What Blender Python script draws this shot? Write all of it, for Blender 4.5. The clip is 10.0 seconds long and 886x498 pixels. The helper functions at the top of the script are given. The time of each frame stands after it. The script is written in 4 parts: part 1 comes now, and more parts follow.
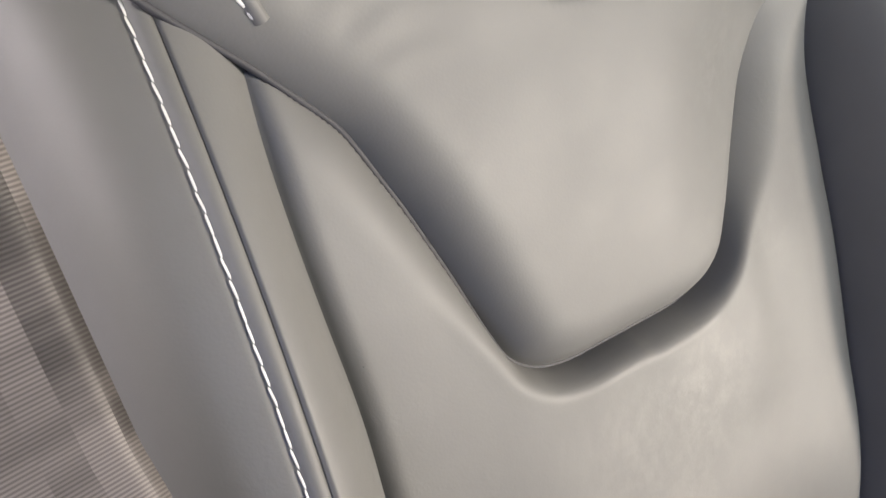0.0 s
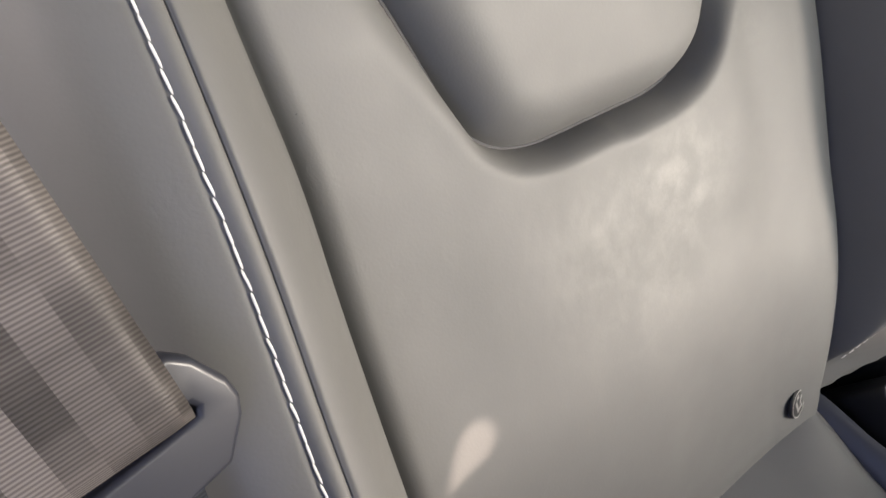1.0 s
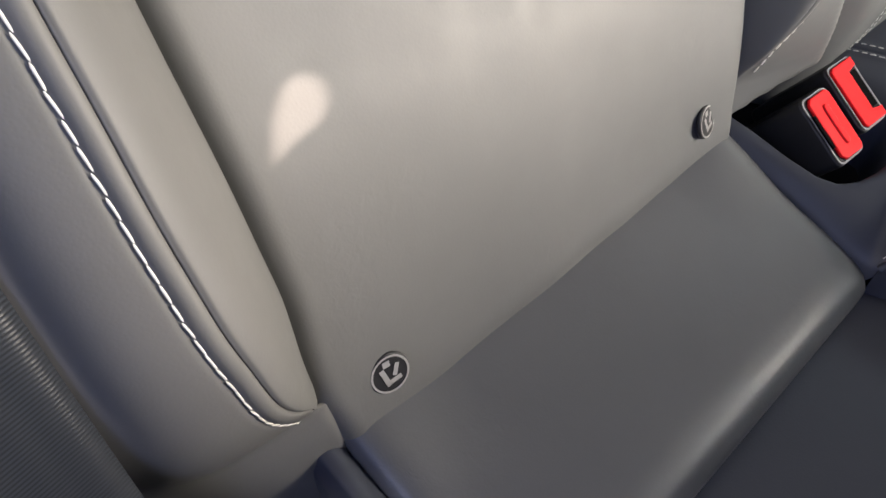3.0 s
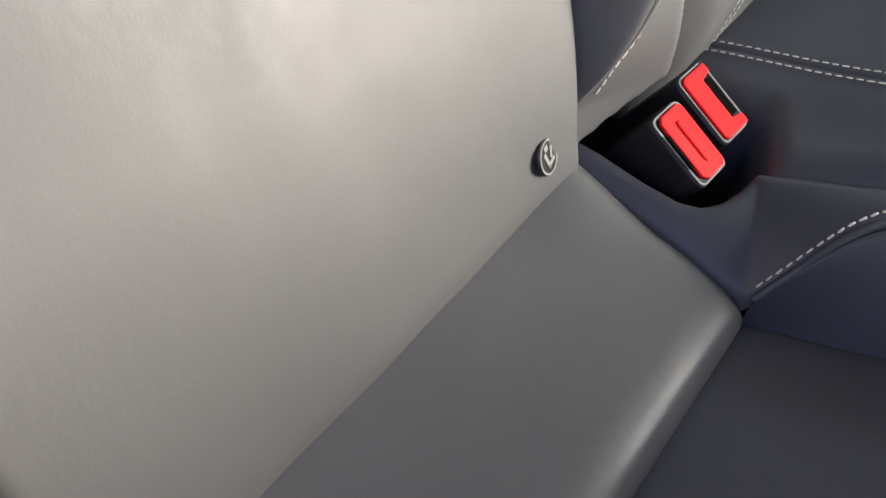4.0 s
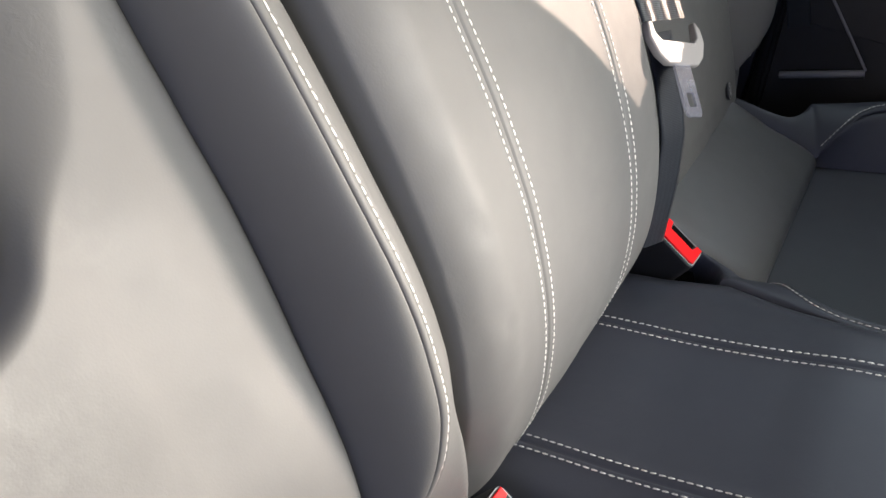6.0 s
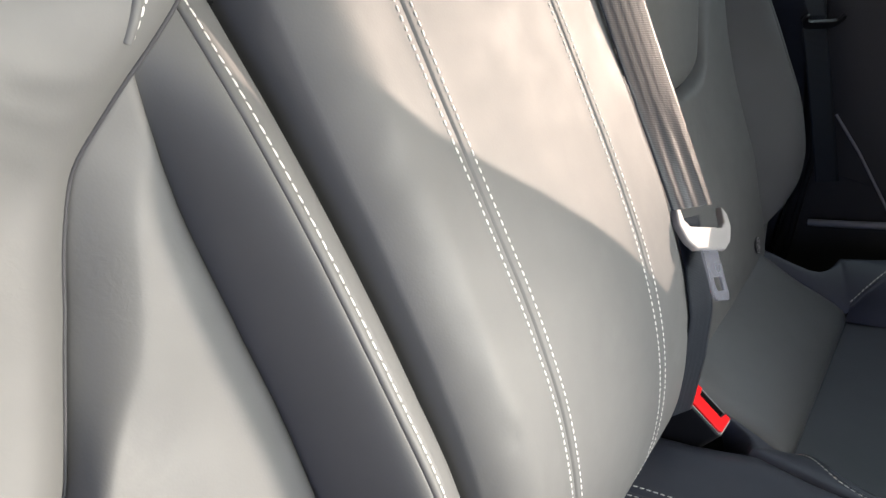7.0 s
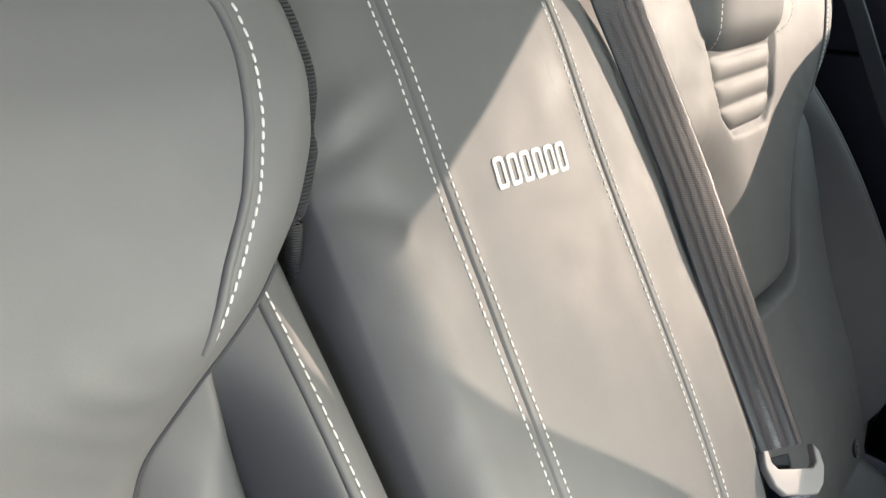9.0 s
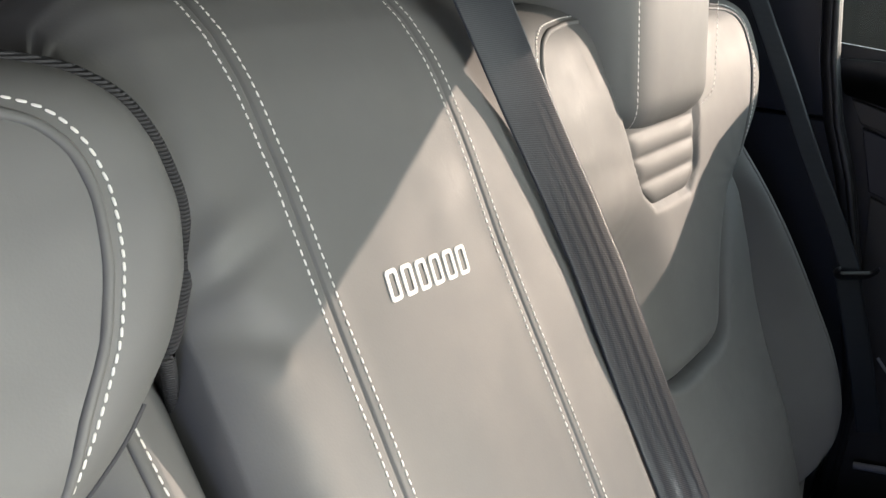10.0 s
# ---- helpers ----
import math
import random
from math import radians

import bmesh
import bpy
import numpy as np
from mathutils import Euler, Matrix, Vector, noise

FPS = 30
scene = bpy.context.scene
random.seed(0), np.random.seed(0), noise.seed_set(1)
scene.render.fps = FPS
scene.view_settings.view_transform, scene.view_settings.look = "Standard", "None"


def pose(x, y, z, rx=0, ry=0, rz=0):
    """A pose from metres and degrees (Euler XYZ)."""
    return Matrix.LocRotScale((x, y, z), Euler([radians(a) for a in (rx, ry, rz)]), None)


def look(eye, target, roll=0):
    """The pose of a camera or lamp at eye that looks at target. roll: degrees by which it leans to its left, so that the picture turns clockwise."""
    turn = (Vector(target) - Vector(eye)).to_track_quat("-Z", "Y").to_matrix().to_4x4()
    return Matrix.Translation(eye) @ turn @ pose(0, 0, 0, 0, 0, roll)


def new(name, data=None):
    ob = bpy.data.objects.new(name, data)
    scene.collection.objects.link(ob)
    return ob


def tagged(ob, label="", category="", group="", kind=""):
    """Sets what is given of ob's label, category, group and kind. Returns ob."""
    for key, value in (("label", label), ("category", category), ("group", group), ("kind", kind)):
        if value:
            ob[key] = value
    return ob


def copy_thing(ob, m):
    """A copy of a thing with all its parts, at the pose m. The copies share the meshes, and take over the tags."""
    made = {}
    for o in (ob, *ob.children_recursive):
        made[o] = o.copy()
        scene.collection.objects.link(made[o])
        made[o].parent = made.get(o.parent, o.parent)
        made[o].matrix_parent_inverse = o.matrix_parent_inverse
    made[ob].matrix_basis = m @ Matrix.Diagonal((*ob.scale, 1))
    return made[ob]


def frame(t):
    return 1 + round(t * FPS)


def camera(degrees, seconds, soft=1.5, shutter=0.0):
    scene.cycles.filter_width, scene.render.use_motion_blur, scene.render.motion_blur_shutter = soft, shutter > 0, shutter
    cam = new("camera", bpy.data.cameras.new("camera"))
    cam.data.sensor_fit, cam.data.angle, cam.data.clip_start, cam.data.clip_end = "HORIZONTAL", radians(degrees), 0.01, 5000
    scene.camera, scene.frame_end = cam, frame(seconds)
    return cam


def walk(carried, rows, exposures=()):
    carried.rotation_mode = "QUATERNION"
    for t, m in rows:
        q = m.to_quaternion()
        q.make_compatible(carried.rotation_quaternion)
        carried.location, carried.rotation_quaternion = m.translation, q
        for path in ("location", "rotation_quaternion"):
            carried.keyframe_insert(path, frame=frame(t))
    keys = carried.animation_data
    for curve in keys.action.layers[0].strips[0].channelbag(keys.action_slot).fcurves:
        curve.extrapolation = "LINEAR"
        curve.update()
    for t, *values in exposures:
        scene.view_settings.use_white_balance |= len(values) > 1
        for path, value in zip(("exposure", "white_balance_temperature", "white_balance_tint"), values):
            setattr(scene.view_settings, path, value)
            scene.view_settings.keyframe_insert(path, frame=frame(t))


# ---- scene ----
K = 0.86                    # true size of one unit of the plan, in metres
cam = camera(58.6, 10.0)
PATH = [
    (0, (-0.302, -0.07, 0.939), (0.707, 1.168, -0.265), 4.2),
    (0.5, (-0.3, -0.079, 0.9), (0.687, 1.069, -0.408), 4.7),
    (1, (-0.297, -0.086, 0.863), (0.685, 0.983, -0.513), 5.0),
    (1.5, (-0.299, -0.102, 0.832), (0.676, 0.897, -0.601), 5.4),
    (2, (-0.295, -0.116, 0.791), (0.672, 0.81, -0.694), 5.9),
    (3.3, (-0.251, -0.155, 0.729), (0.701, 0.666, -0.827), 3.8),
    (3.5, (-0.226, -0.153, 0.721), (0.747, 0.641, -0.836), 3.7),
    (4, (-0.168, -0.149, 0.724), (0.867, 0.571, -0.829), 3.6),
    (4.5, (-0.12, -0.143, 0.754), (0.991, 0.524, -0.77), 3.9),
    (5, (-0.087, -0.149, 0.801), (1.108, 0.512, -0.66), 4.1),
    (5.5, (-0.059, -0.15, 0.846), (1.234, 0.546, -0.513), 4.3),
    (6, (-0.043, -0.148, 0.877), (1.344, 0.595, -0.357), 4.5),
    (7.5, (-0.033, -0.118, 0.983), (1.416, 0.847, -0.002), 4.7),
    (8, (-0.031, -0.107, 1.003), (1.405, 0.933, 0.077), 4.5),
    (8.5, (-0.022, -0.102, 1.026), (1.4, 1.001, 0.152), 4.2),
    (9, (0.01, -0.1, 1.04), (1.423, 1.041, 0.202), 4.0),
    (9.5, (0.04, -0.105, 1.065), (1.462, 1.045, 0.254), 3.9),
    (10, (0.062, -0.119, 1.095), (1.531, 0.987, 0.308), 4.2),
]
EXPOSURES = [(0.0, 1.66, 6500, 10), (1.0, 1.58, 6500, 10), (2.0, 1.56, 6500, 10), (3.5, 1.94, 6450, 10), (4.5, 2.00, 6500, 10), (6.0, 2.04, 6500, 11), (7.5, 1.90, 6300, 7), (8.5, 1.76, 6300, 5), (10.0, 1.75, 6300, 6)]
walk(cam, [(t, look(Vector(eye) * K, Vector(target) * K, roll)) for t, eye, target, roll in PATH], EXPOSURES)

# ---------------------------------------------------------------- world, sun, lights
world = bpy.data.worlds.new("world")
scene.world = world
world.use_nodes = True
wn = world.node_tree.nodes
sky = wn.new("ShaderNodeTexSky")
sky.sky_type, sky.sun_disc = "NISHITA", False
SUN = Vector((0.851, -0.454, 0.264)).normalized()
sky.sun_elevation = math.asin(SUN.z)
sky.sun_rotation = math.atan2(SUN.x, SUN.y)
world.node_tree.links.new(sky.outputs[0], wn["Background"].inputs[0])
wn["Background"].inputs[1].default_value = 0.12

sun = new("sun", bpy.data.lights.new("sun", "SUN"))
sun.data.energy, sun.data.angle, sun.data.color = 4.2, radians(0.20), (1.0, 0.80, 0.68)
sun.matrix_world = look(SUN * 6, (0, 0, 0))


def area_lamp(name, eye, target, w, h, watts, colour):
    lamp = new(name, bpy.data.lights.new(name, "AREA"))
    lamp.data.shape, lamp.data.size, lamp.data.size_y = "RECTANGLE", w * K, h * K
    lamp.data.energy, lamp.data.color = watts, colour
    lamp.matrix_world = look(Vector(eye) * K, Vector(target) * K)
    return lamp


area_lamp("windscreen_daylight", (0.62, -1.50, 1.09), (0.25, 0.05, 0.55), 1.10, 0.30, 11.0, (1.0, 0.98, 0.92))
# added warm key lamp inside the side wall, where no window opens
area_lamp("front_side_window_daylight", (1.20, -1.28, 0.86), (0.02, 0.05, 0.55), 0.40, 0.26, 20.0, (1.0, 0.88, 0.75))
area_lamp("door_window_daylight", (1.345, -0.05, 1.07), (0.4, 0.0, 0.6), 0.6, 0.26, 0.55, (0.78, 0.94, 1.0))
# added fill for the outer bolster and belt; no window stands here
area_lamp("quarter_window_daylight", (-0.66, 0.26, 0.92), (-0.2, 0.12, 0.65), 0.30, 0.30, 1.1, (1.0, 0.91, 0.90))
# added cool fill from the left, in front of the closed wall
area_lamp("open_door_daylight", (-0.70, -0.30, 0.90), (0.3, 0.1, 0.6), 0.5, 0.5, 0.70, (0.40, 0.50, 1.0))


# ---------------------------------------------------------------- the backrest's own plane
AL = radians(24.5)          # recline of the backrest
SA, CA = math.sin(AL), math.cos(AL)


def back(x, s, d):
    """A place on the backrest: x along the bench, s up the back from the anchor badges, d out of it."""
    return (x, s * SA - d * CA, 0.4 + s * CA + d * SA)


# ---------------------------------------------------------------- materials
def material(name, colour, rough=0.5, metal=0.0, spec=0.5):
    m = bpy.data.materials.new(name)
    m.use_nodes = True
    b = m.node_tree.nodes["Principled BSDF"]
    b.inputs["Base Color"].default_value = (*colour, 1)
    b.inputs["Roughness"].default_value = rough
    b.inputs["Metallic"].default_value = metal
    b.inputs["Specular IOR Level"].default_value = spec
    return m


def node(m, kind, **inputs):
    n = m.node_tree.nodes.new(kind)
    for key, v in inputs.items():
        n.inputs[key.replace("_", " ")].default_value = v
    return n


def wire(m, a, out, b, into):
    m.node_tree.links.new(a.outputs[out], b.inputs[into])


def leather(name, colour, rough=0.60, grain=0.5, wrinkle=0.17, sheen_spots=()):
    """Pebbled coated leather with faint creases and handling marks."""
    m = material(name, colour, rough, spec=0.5)
    b = m.node_tree.nodes["Principled BSDF"]
    co = node(m, "ShaderNodeTexCoord")
    # handling marks: broad tone and gloss changes
    big = node(m, "ShaderNodeTexNoise", Scale=9.0, Detail=5.0, Roughness=0.6)
    wire(m, co, "Object", big, "Vector")
    mix = node(m, "ShaderNodeMix")
    mix.data_type = "RGBA"
    mix.inputs["A"].default_value = (*[c * 0.86 for c in colour], 1)
    mix.inputs["B"].default_value = (*[c * 1.16 for c in colour], 1)
    wire(m, big, "Fac", mix, "Factor")
    wire(m, mix, "Result", b, "Base Color")
    # broken sheen painted faintly pale round the given places, and made glossier there
    shine = []
    for place, reach, pale in sheen_spots:
        off = node(m, "ShaderNodeVectorMath")
        off.operation = "DISTANCE"
        off.inputs[1].default_value = place
        wire(m, co, "Object", off, 0)
        near = node(m, "ShaderNodeMapRange", From_Min=reach, From_Max=reach * 0.25, To_Min=0.0, To_Max=1.0)
        near.interpolation_type = "SMOOTHSTEP"
        wire(m, off, "Value", near, "Value")
        sheen_noise = node(m, "ShaderNodeTexNoise", Scale=95.0, Detail=8.0, Roughness=0.72, Distortion=0.15)
        wire(m, co, "Object", sheen_noise, "Vector")
        broken = node(m, "ShaderNodeMapRange", From_Min=0.44, From_Max=0.68, To_Min=0.0, To_Max=pale)
        wire(m, sheen_noise, "Fac", broken, "Value")
        both = m.node_tree.nodes.new("ShaderNodeMath")
        both.operation = "MULTIPLY"
        wire(m, near, "Result", both, 0)
        wire(m, broken, "Result", both, 1)
        shine.append(both)
        over = node(m, "ShaderNodeMix")
        over.data_type = "RGBA"
        over.inputs["B"].default_value = (0.14, 0.138, 0.132, 1)
        wire(m, both, 0, over, "Factor")
        wire(m, mix, "Result", over, "A")
        wire(m, over, "Result", b, "Base Color")
        mix = over
    fine = node(m, "ShaderNodeTexNoise", Scale=42.0, Detail=6.0, Roughness=0.65)
    wire(m, co, "Object", fine, "Vector")
    ramp = node(m, "ShaderNodeMapRange", From_Min=0.3, From_Max=0.7, To_Min=rough - 0.03, To_Max=rough + 0.04)
    wire(m, fine, "Fac", ramp, "Value")
    # pebble grain, then long soft wrinkles
    cell = node(m, "ShaderNodeTexVoronoi", Scale=900.0)
    cell.feature = "SMOOTH_F1"
    wire(m, co, "Object", cell, "Vector")
    bump = node(m, "ShaderNodeBump", Strength=grain * 0.10, Distance=0.0006)
    wire(m, cell, "Distance", bump, "Height")
    stretch = node(m, "ShaderNodeMapping")
    stretch.inputs["Scale"].default_value = (150, 130, 130)
    stretch.inputs["Rotation"].default_value = (0.2, 0.5, 0.3)
    wire(m, co, "Object", stretch, "Vector")
    crease = node(m, "ShaderNodeTexNoise", Scale=1.0, Detail=5.0, Roughness=0.6, Distortion=0.6)
    wire(m, stretch, "Vector", crease, "Vector")
    soft = node(m, "ShaderNodeBump", Strength=wrinkle, Distance=0.0018)
    patch = node(m, "ShaderNodeTexNoise", Scale=11.0, Detail=3.0, Roughness=0.6)
    wire(m, co, "Object", patch, "Vector")
    where = node(m, "ShaderNodeMapRange", From_Min=0.56, From_Max=0.70, To_Min=0.06, To_Max=1.0)
    wire(m, patch, "Fac", where, "Value")
    # worn patches are a little glossier
    worn = node(m, "ShaderNodeMapRange", From_Min=0.55, From_Max=0.72, To_Min=0.0, To_Max=0.07)
    wire(m, patch, "Fac", worn, "Value")
    less = m.node_tree.nodes.new("ShaderNodeMath")
    less.operation = "SUBTRACT"
    wire(m, ramp, "Result", less, 0)
    wire(m, worn, "Result", less, 1)
    for spot in shine:
        drop = m.node_tree.nodes.new("ShaderNodeMath")
        drop.operation = "MULTIPLY_ADD"
        drop.inputs[1].default_value = -0.32
        wire(m, spot, 0, drop, 0)
        wire(m, less, 0, drop, 2)
        less = drop
    wire(m, less, 0, b, "Roughness")
    lift = m.node_tree.nodes.new("ShaderNodeMath")
    lift.operation = "MULTIPLY"
    wire(m, crease, "Fac", lift, 0)
    wire(m, where, "Result", lift, 1)
    wire(m, lift, 0, soft, "Height")
    wire(m, bump, "Normal", soft, "Normal")
    wire(m, soft, "Normal", b, "Normal")
    return m


def weave(name, colour, rough, scale, stretch, mottled=0.0):
    """Woven webbing: fine ribs across the strap."""
    m = material(name, colour, rough, spec=0.2)
    b = m.node_tree.nodes["Principled BSDF"]
    uv = node(m, "ShaderNodeUVMap")
    mp = node(m, "ShaderNodeMapping")
    mp.inputs["Scale"].default_value = stretch
    wire(m, uv, "UV", mp, "Vector")
    w = node(m, "ShaderNodeTexWave", Scale=scale, Distortion=0.0, Detail=0.0)
    w.bands_direction = "Y"
    wire(m, mp, "Vector", w, "Vector")
    w2 = node(m, "ShaderNodeTexWave", Scale=1.0, Distortion=0.2)
    w2.bands_direction = "X"
    mp2 = node(m, "ShaderNodeMapping")
    mp2.inputs["Scale"].default_value = (1.6, 0.0, 0.0)
    wire(m, uv, "UV", mp2, "Vector")
    wire(m, mp2, "Vector", w2, "Vector")
    mix = node(m, "ShaderNodeMix")
    mix.data_type = "RGBA"
    mix.inputs["A"].default_value = (*[c * 0.65 for c in colour], 1)
    mix.inputs["B"].default_value = (*[c * 1.35 for c in colour], 1)
    wire(m, w, "Fac", mix, "Factor")
    wire(m, mix, "Result", b, "Base Color")
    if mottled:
        # lighter and darker stretches, in lengthwise bands
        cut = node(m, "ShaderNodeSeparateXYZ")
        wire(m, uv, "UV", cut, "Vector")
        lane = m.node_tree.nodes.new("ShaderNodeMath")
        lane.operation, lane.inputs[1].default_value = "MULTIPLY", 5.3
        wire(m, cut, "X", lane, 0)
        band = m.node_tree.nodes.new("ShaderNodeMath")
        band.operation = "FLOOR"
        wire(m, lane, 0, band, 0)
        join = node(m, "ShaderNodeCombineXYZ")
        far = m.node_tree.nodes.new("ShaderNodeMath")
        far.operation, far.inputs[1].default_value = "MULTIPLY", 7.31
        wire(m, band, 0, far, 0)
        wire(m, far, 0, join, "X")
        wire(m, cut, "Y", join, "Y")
        band_noise = node(m, "ShaderNodeTexNoise", Scale=8.0, Detail=5.0, Roughness=0.6)
        wire(m, join, "Vector", band_noise, "Vector")
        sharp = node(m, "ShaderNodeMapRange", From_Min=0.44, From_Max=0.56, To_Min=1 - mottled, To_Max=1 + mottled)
        wire(m, band_noise, "Fac", sharp, "Value")
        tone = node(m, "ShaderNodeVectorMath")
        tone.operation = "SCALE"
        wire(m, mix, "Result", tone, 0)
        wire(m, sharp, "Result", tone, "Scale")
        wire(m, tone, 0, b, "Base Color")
    rr = node(m, "ShaderNodeMapRange", To_Min=rough - 0.10, To_Max=rough + 0.08)
    wire(m, w2, "Fac", rr, "Value")
    wire(m, rr, "Result", b, "Roughness")
    bump = node(m, "ShaderNodeBump", Strength=0.16, Distance=0.0006)
    wire(m, w, "Fac", bump, "Height")
    wire(m, bump, "Normal", b, "Normal")
    return m


def plastic(name, colour, rough, grain=0.15):
    m = material(name, colour, rough)
    b = m.node_tree.nodes["Principled BSDF"]
    co = node(m, "ShaderNodeTexCoord")
    n = node(m, "ShaderNodeTexNoise", Scale=700.0, Detail=3.0)
    wire(m, co, "Object", n, "Vector")
    bump = node(m, "ShaderNodeBump", Strength=grain, Distance=0.0004)
    wire(m, n, "Fac", bump, "Height")
    wire(m, bump, "Normal", b, "Normal")
    n2 = node(m, "ShaderNodeTexNoise", Scale=30.0, Detail=4.0)
    wire(m, co, "Object", n2, "Vector")
    r = node(m, "ShaderNodeMapRange", To_Min=max(0.05, rough - 0.1), To_Max=rough + 0.1)
    wire(m, n2, "Fac", r, "Value")
    wire(m, r, "Result", b, "Roughness")
    return m


# where the sheen is painted in: place, reach and strength
SHEEN_SPOTS = [(Vector(back(x, v, 0.0)) * K, r * K, pale) for x, v, r, pale in
          ((0.0, 0.185, 0.095, 0.30), (0.055, 0.222, 0.060, 0.26), (0.122, 0.283, 0.035, 0.24), (-0.112, 0.393, 0.030, 0.20), (0.088, 0.400, 0.045, 0.24), (0.158, 0.388, 0.035, 0.26), (0.17, 0.49, 0.04, 0.12))]
LEATHER = leather("grey_leather", (0.110, 0.1095, 0.107), rough=0.60, sheen_spots=SHEEN_SPOTS)
LEATHER.node_tree.nodes["Principled BSDF"].inputs["Specular IOR Level"].default_value = 0.42
# Darker and bluer than LEATHER: cool shade on the cushions put in the colour.
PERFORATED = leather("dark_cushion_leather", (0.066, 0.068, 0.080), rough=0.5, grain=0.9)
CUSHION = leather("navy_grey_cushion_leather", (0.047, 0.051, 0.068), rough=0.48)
STRIP = leather("charcoal_cushion_leather", (0.112, 0.113, 0.115), rough=0.42)
THREAD = material("white_thread", (0.62, 0.61, 0.58), 0.6)
# near-black for the painted crease shade and the specks
NEAR_BLACK = material("black_thread", (0.03, 0.03, 0.035), 0.7)
WEBBING = weave("charcoal_webbing", (0.022, 0.025, 0.031), 0.38, 1.0, (1.0, 190.0, 1.0))
MOTTLED_WEBBING = weave("faded_webbing", (0.080, 0.072, 0.069), 0.50, 1.0, (1.0, 235.0, 1.0), 0.50)
MESH_CLOTH = weave("black_mesh_cloth", (0.02, 0.02, 0.022), 0.8, 1.0, (1.0, 260.0, 1.0))
BLACK = plastic("black_plastic", (0.018, 0.018, 0.02), 0.45)
SATIN = plastic("satin_charcoal_plastic", (0.024, 0.026, 0.036), 0.46, 0.03)
RED = plastic("red_button_plastic", (0.92, 0.010, 0.014), 0.5, 0.04)
RED.node_tree.nodes["Principled BSDF"].inputs["Specular IOR Level"].default_value = 0.3
CHROME = plastic("polished_steel", (0.66, 0.67, 0.78), 0.25, 0.01)
CHROME.node_tree.nodes["Principled BSDF"].inputs["Metallic"].default_value = 0.85
GREY_PLASTIC = plastic("pale_grey_plastic", (0.27, 0.255, 0.25), 0.5)
BADGE = material("bright_badge_metal", (0.42, 0.41, 0.40), 0.35, 0.3)
RIM = material("grey_rim_plastic", (0.30, 0.30, 0.31), 0.4)
SLOT_SHADE = material("dark_slot", (0.004, 0.004, 0.004), 0.9, spec=0.05)
TRIM = plastic("dark_door_trim", (0.042, 0.041, 0.040), 0.55, 0.4)
CARPET = plastic("dark_carpet", (0.02, 0.02, 0.022), 0.9, 0.9)
LINING = plastic("dark_headlining", (0.035, 0.034, 0.032), 0.9, 0.5)
RIBBED = plastic("black_ribbed_cloth", (0.03, 0.03, 0.033), 0.75)
_rib = node(RIBBED, "ShaderNodeTexWave", Scale=190.0, Distortion=0.4)
_rib.bands_direction = "Z"
_co = node(RIBBED, "ShaderNodeTexCoord")
wire(RIBBED, _co, "Object", _rib, "Vector")
_bp = node(RIBBED, "ShaderNodeBump", Strength=0.9, Distance=0.001)
wire(RIBBED, _rib, "Fac", _bp, "Height")
wire(RIBBED, _bp, "Normal", RIBBED.node_tree.nodes["Principled BSDF"], "Normal")
# dark tinted door glass: it lets the light straight through, dimmed, and mirrors a little
GLASS = material("tinted_window_glass", (0.02, 0.02, 0.02), 0.02)
_clear = GLASS.node_tree.nodes.new("ShaderNodeBsdfTransparent")
_clear.inputs["Color"].default_value = (0.71, 0.70, 0.685, 1)
_gloss = GLASS.node_tree.nodes.new("ShaderNodeBsdfGlossy")
_gloss.inputs["Roughness"].default_value = 0.02
_pane = GLASS.node_tree.nodes.new("ShaderNodeMixShader")
_pane.inputs[0].default_value = 0.04
wire(GLASS, _clear, 0, _pane, 1)
wire(GLASS, _gloss, 0, _pane, 2)
wire(GLASS, _pane, 0, GLASS.node_tree.nodes["Material Output"], 0)

# ---------------------------------------------------------------- mesh tools
def interp(table, v):
    xs, ys = zip(*table)
    return np.interp(v, xs, ys)


def smooth(table):
    """A function through a table's points that bends gently."""
    xs, ys = (np.array(c, float) for c in zip(*table))
    m = np.gradient(ys, xs)

    def f(v):
        v = np.clip(np.asarray(v, float), xs[0], xs[-1])
        i = np.clip(np.searchsorted(xs, v) - 1, 0, len(xs) - 2)
        h = xs[i + 1] - xs[i]
        t = (v - xs[i]) / h
        return (2 * t**3 - 3 * t**2 + 1) * ys[i] + (t**3 - 2 * t**2 + t) * h * m[i] + (3 * t**2 - 2 * t**3) * ys[i + 1] + (t**3 - t**2) * h * m[i + 1]
    return f


def step(a, b, v):
    t = np.clip((np.asarray(v, float) - a) / (b - a), 0, 1)
    return t * t * (3 - 2 * t)


def thing(name, label, category, group="", kind=""):
    ob = new(name)
    ob.empty_display_size = 0.05
    return tagged(ob, label, category, group, kind)


def part(name, verts, faces, mat, parent=None, label="", flat=False, uv=None):
    me = bpy.data.meshes.new(name)
    me.from_pydata([tuple(v) for v in verts], [], faces)
    me.transform(Matrix.Scale(K, 4))
    me.materials.append(mat)
    me.polygons.foreach_set("use_smooth", [not flat] * len(me.polygons))
    if uv is not None:
        layer = me.uv_layers.new(name="UVMap")
        for loop in me.loops:
            layer.data[loop.index].uv = uv[loop.vertex_index]
    me.update()
    ob = new(name, me)
    ob.parent = parent
    if label:
        ob["label"] = label
    return ob


def grid_faces(nr, nc, wrap=False, base=0, flip=False):
    out = []
    for r in range(nr - 1):
        for c in range(nc if wrap else nc - 1):
            e = (c + 1) % nc
            f = (base + r * nc + c, base + r * nc + e, base + (r + 1) * nc + e, base + (r + 1) * nc + c)
            out.append(f[::-1] if flip else f)
    return out


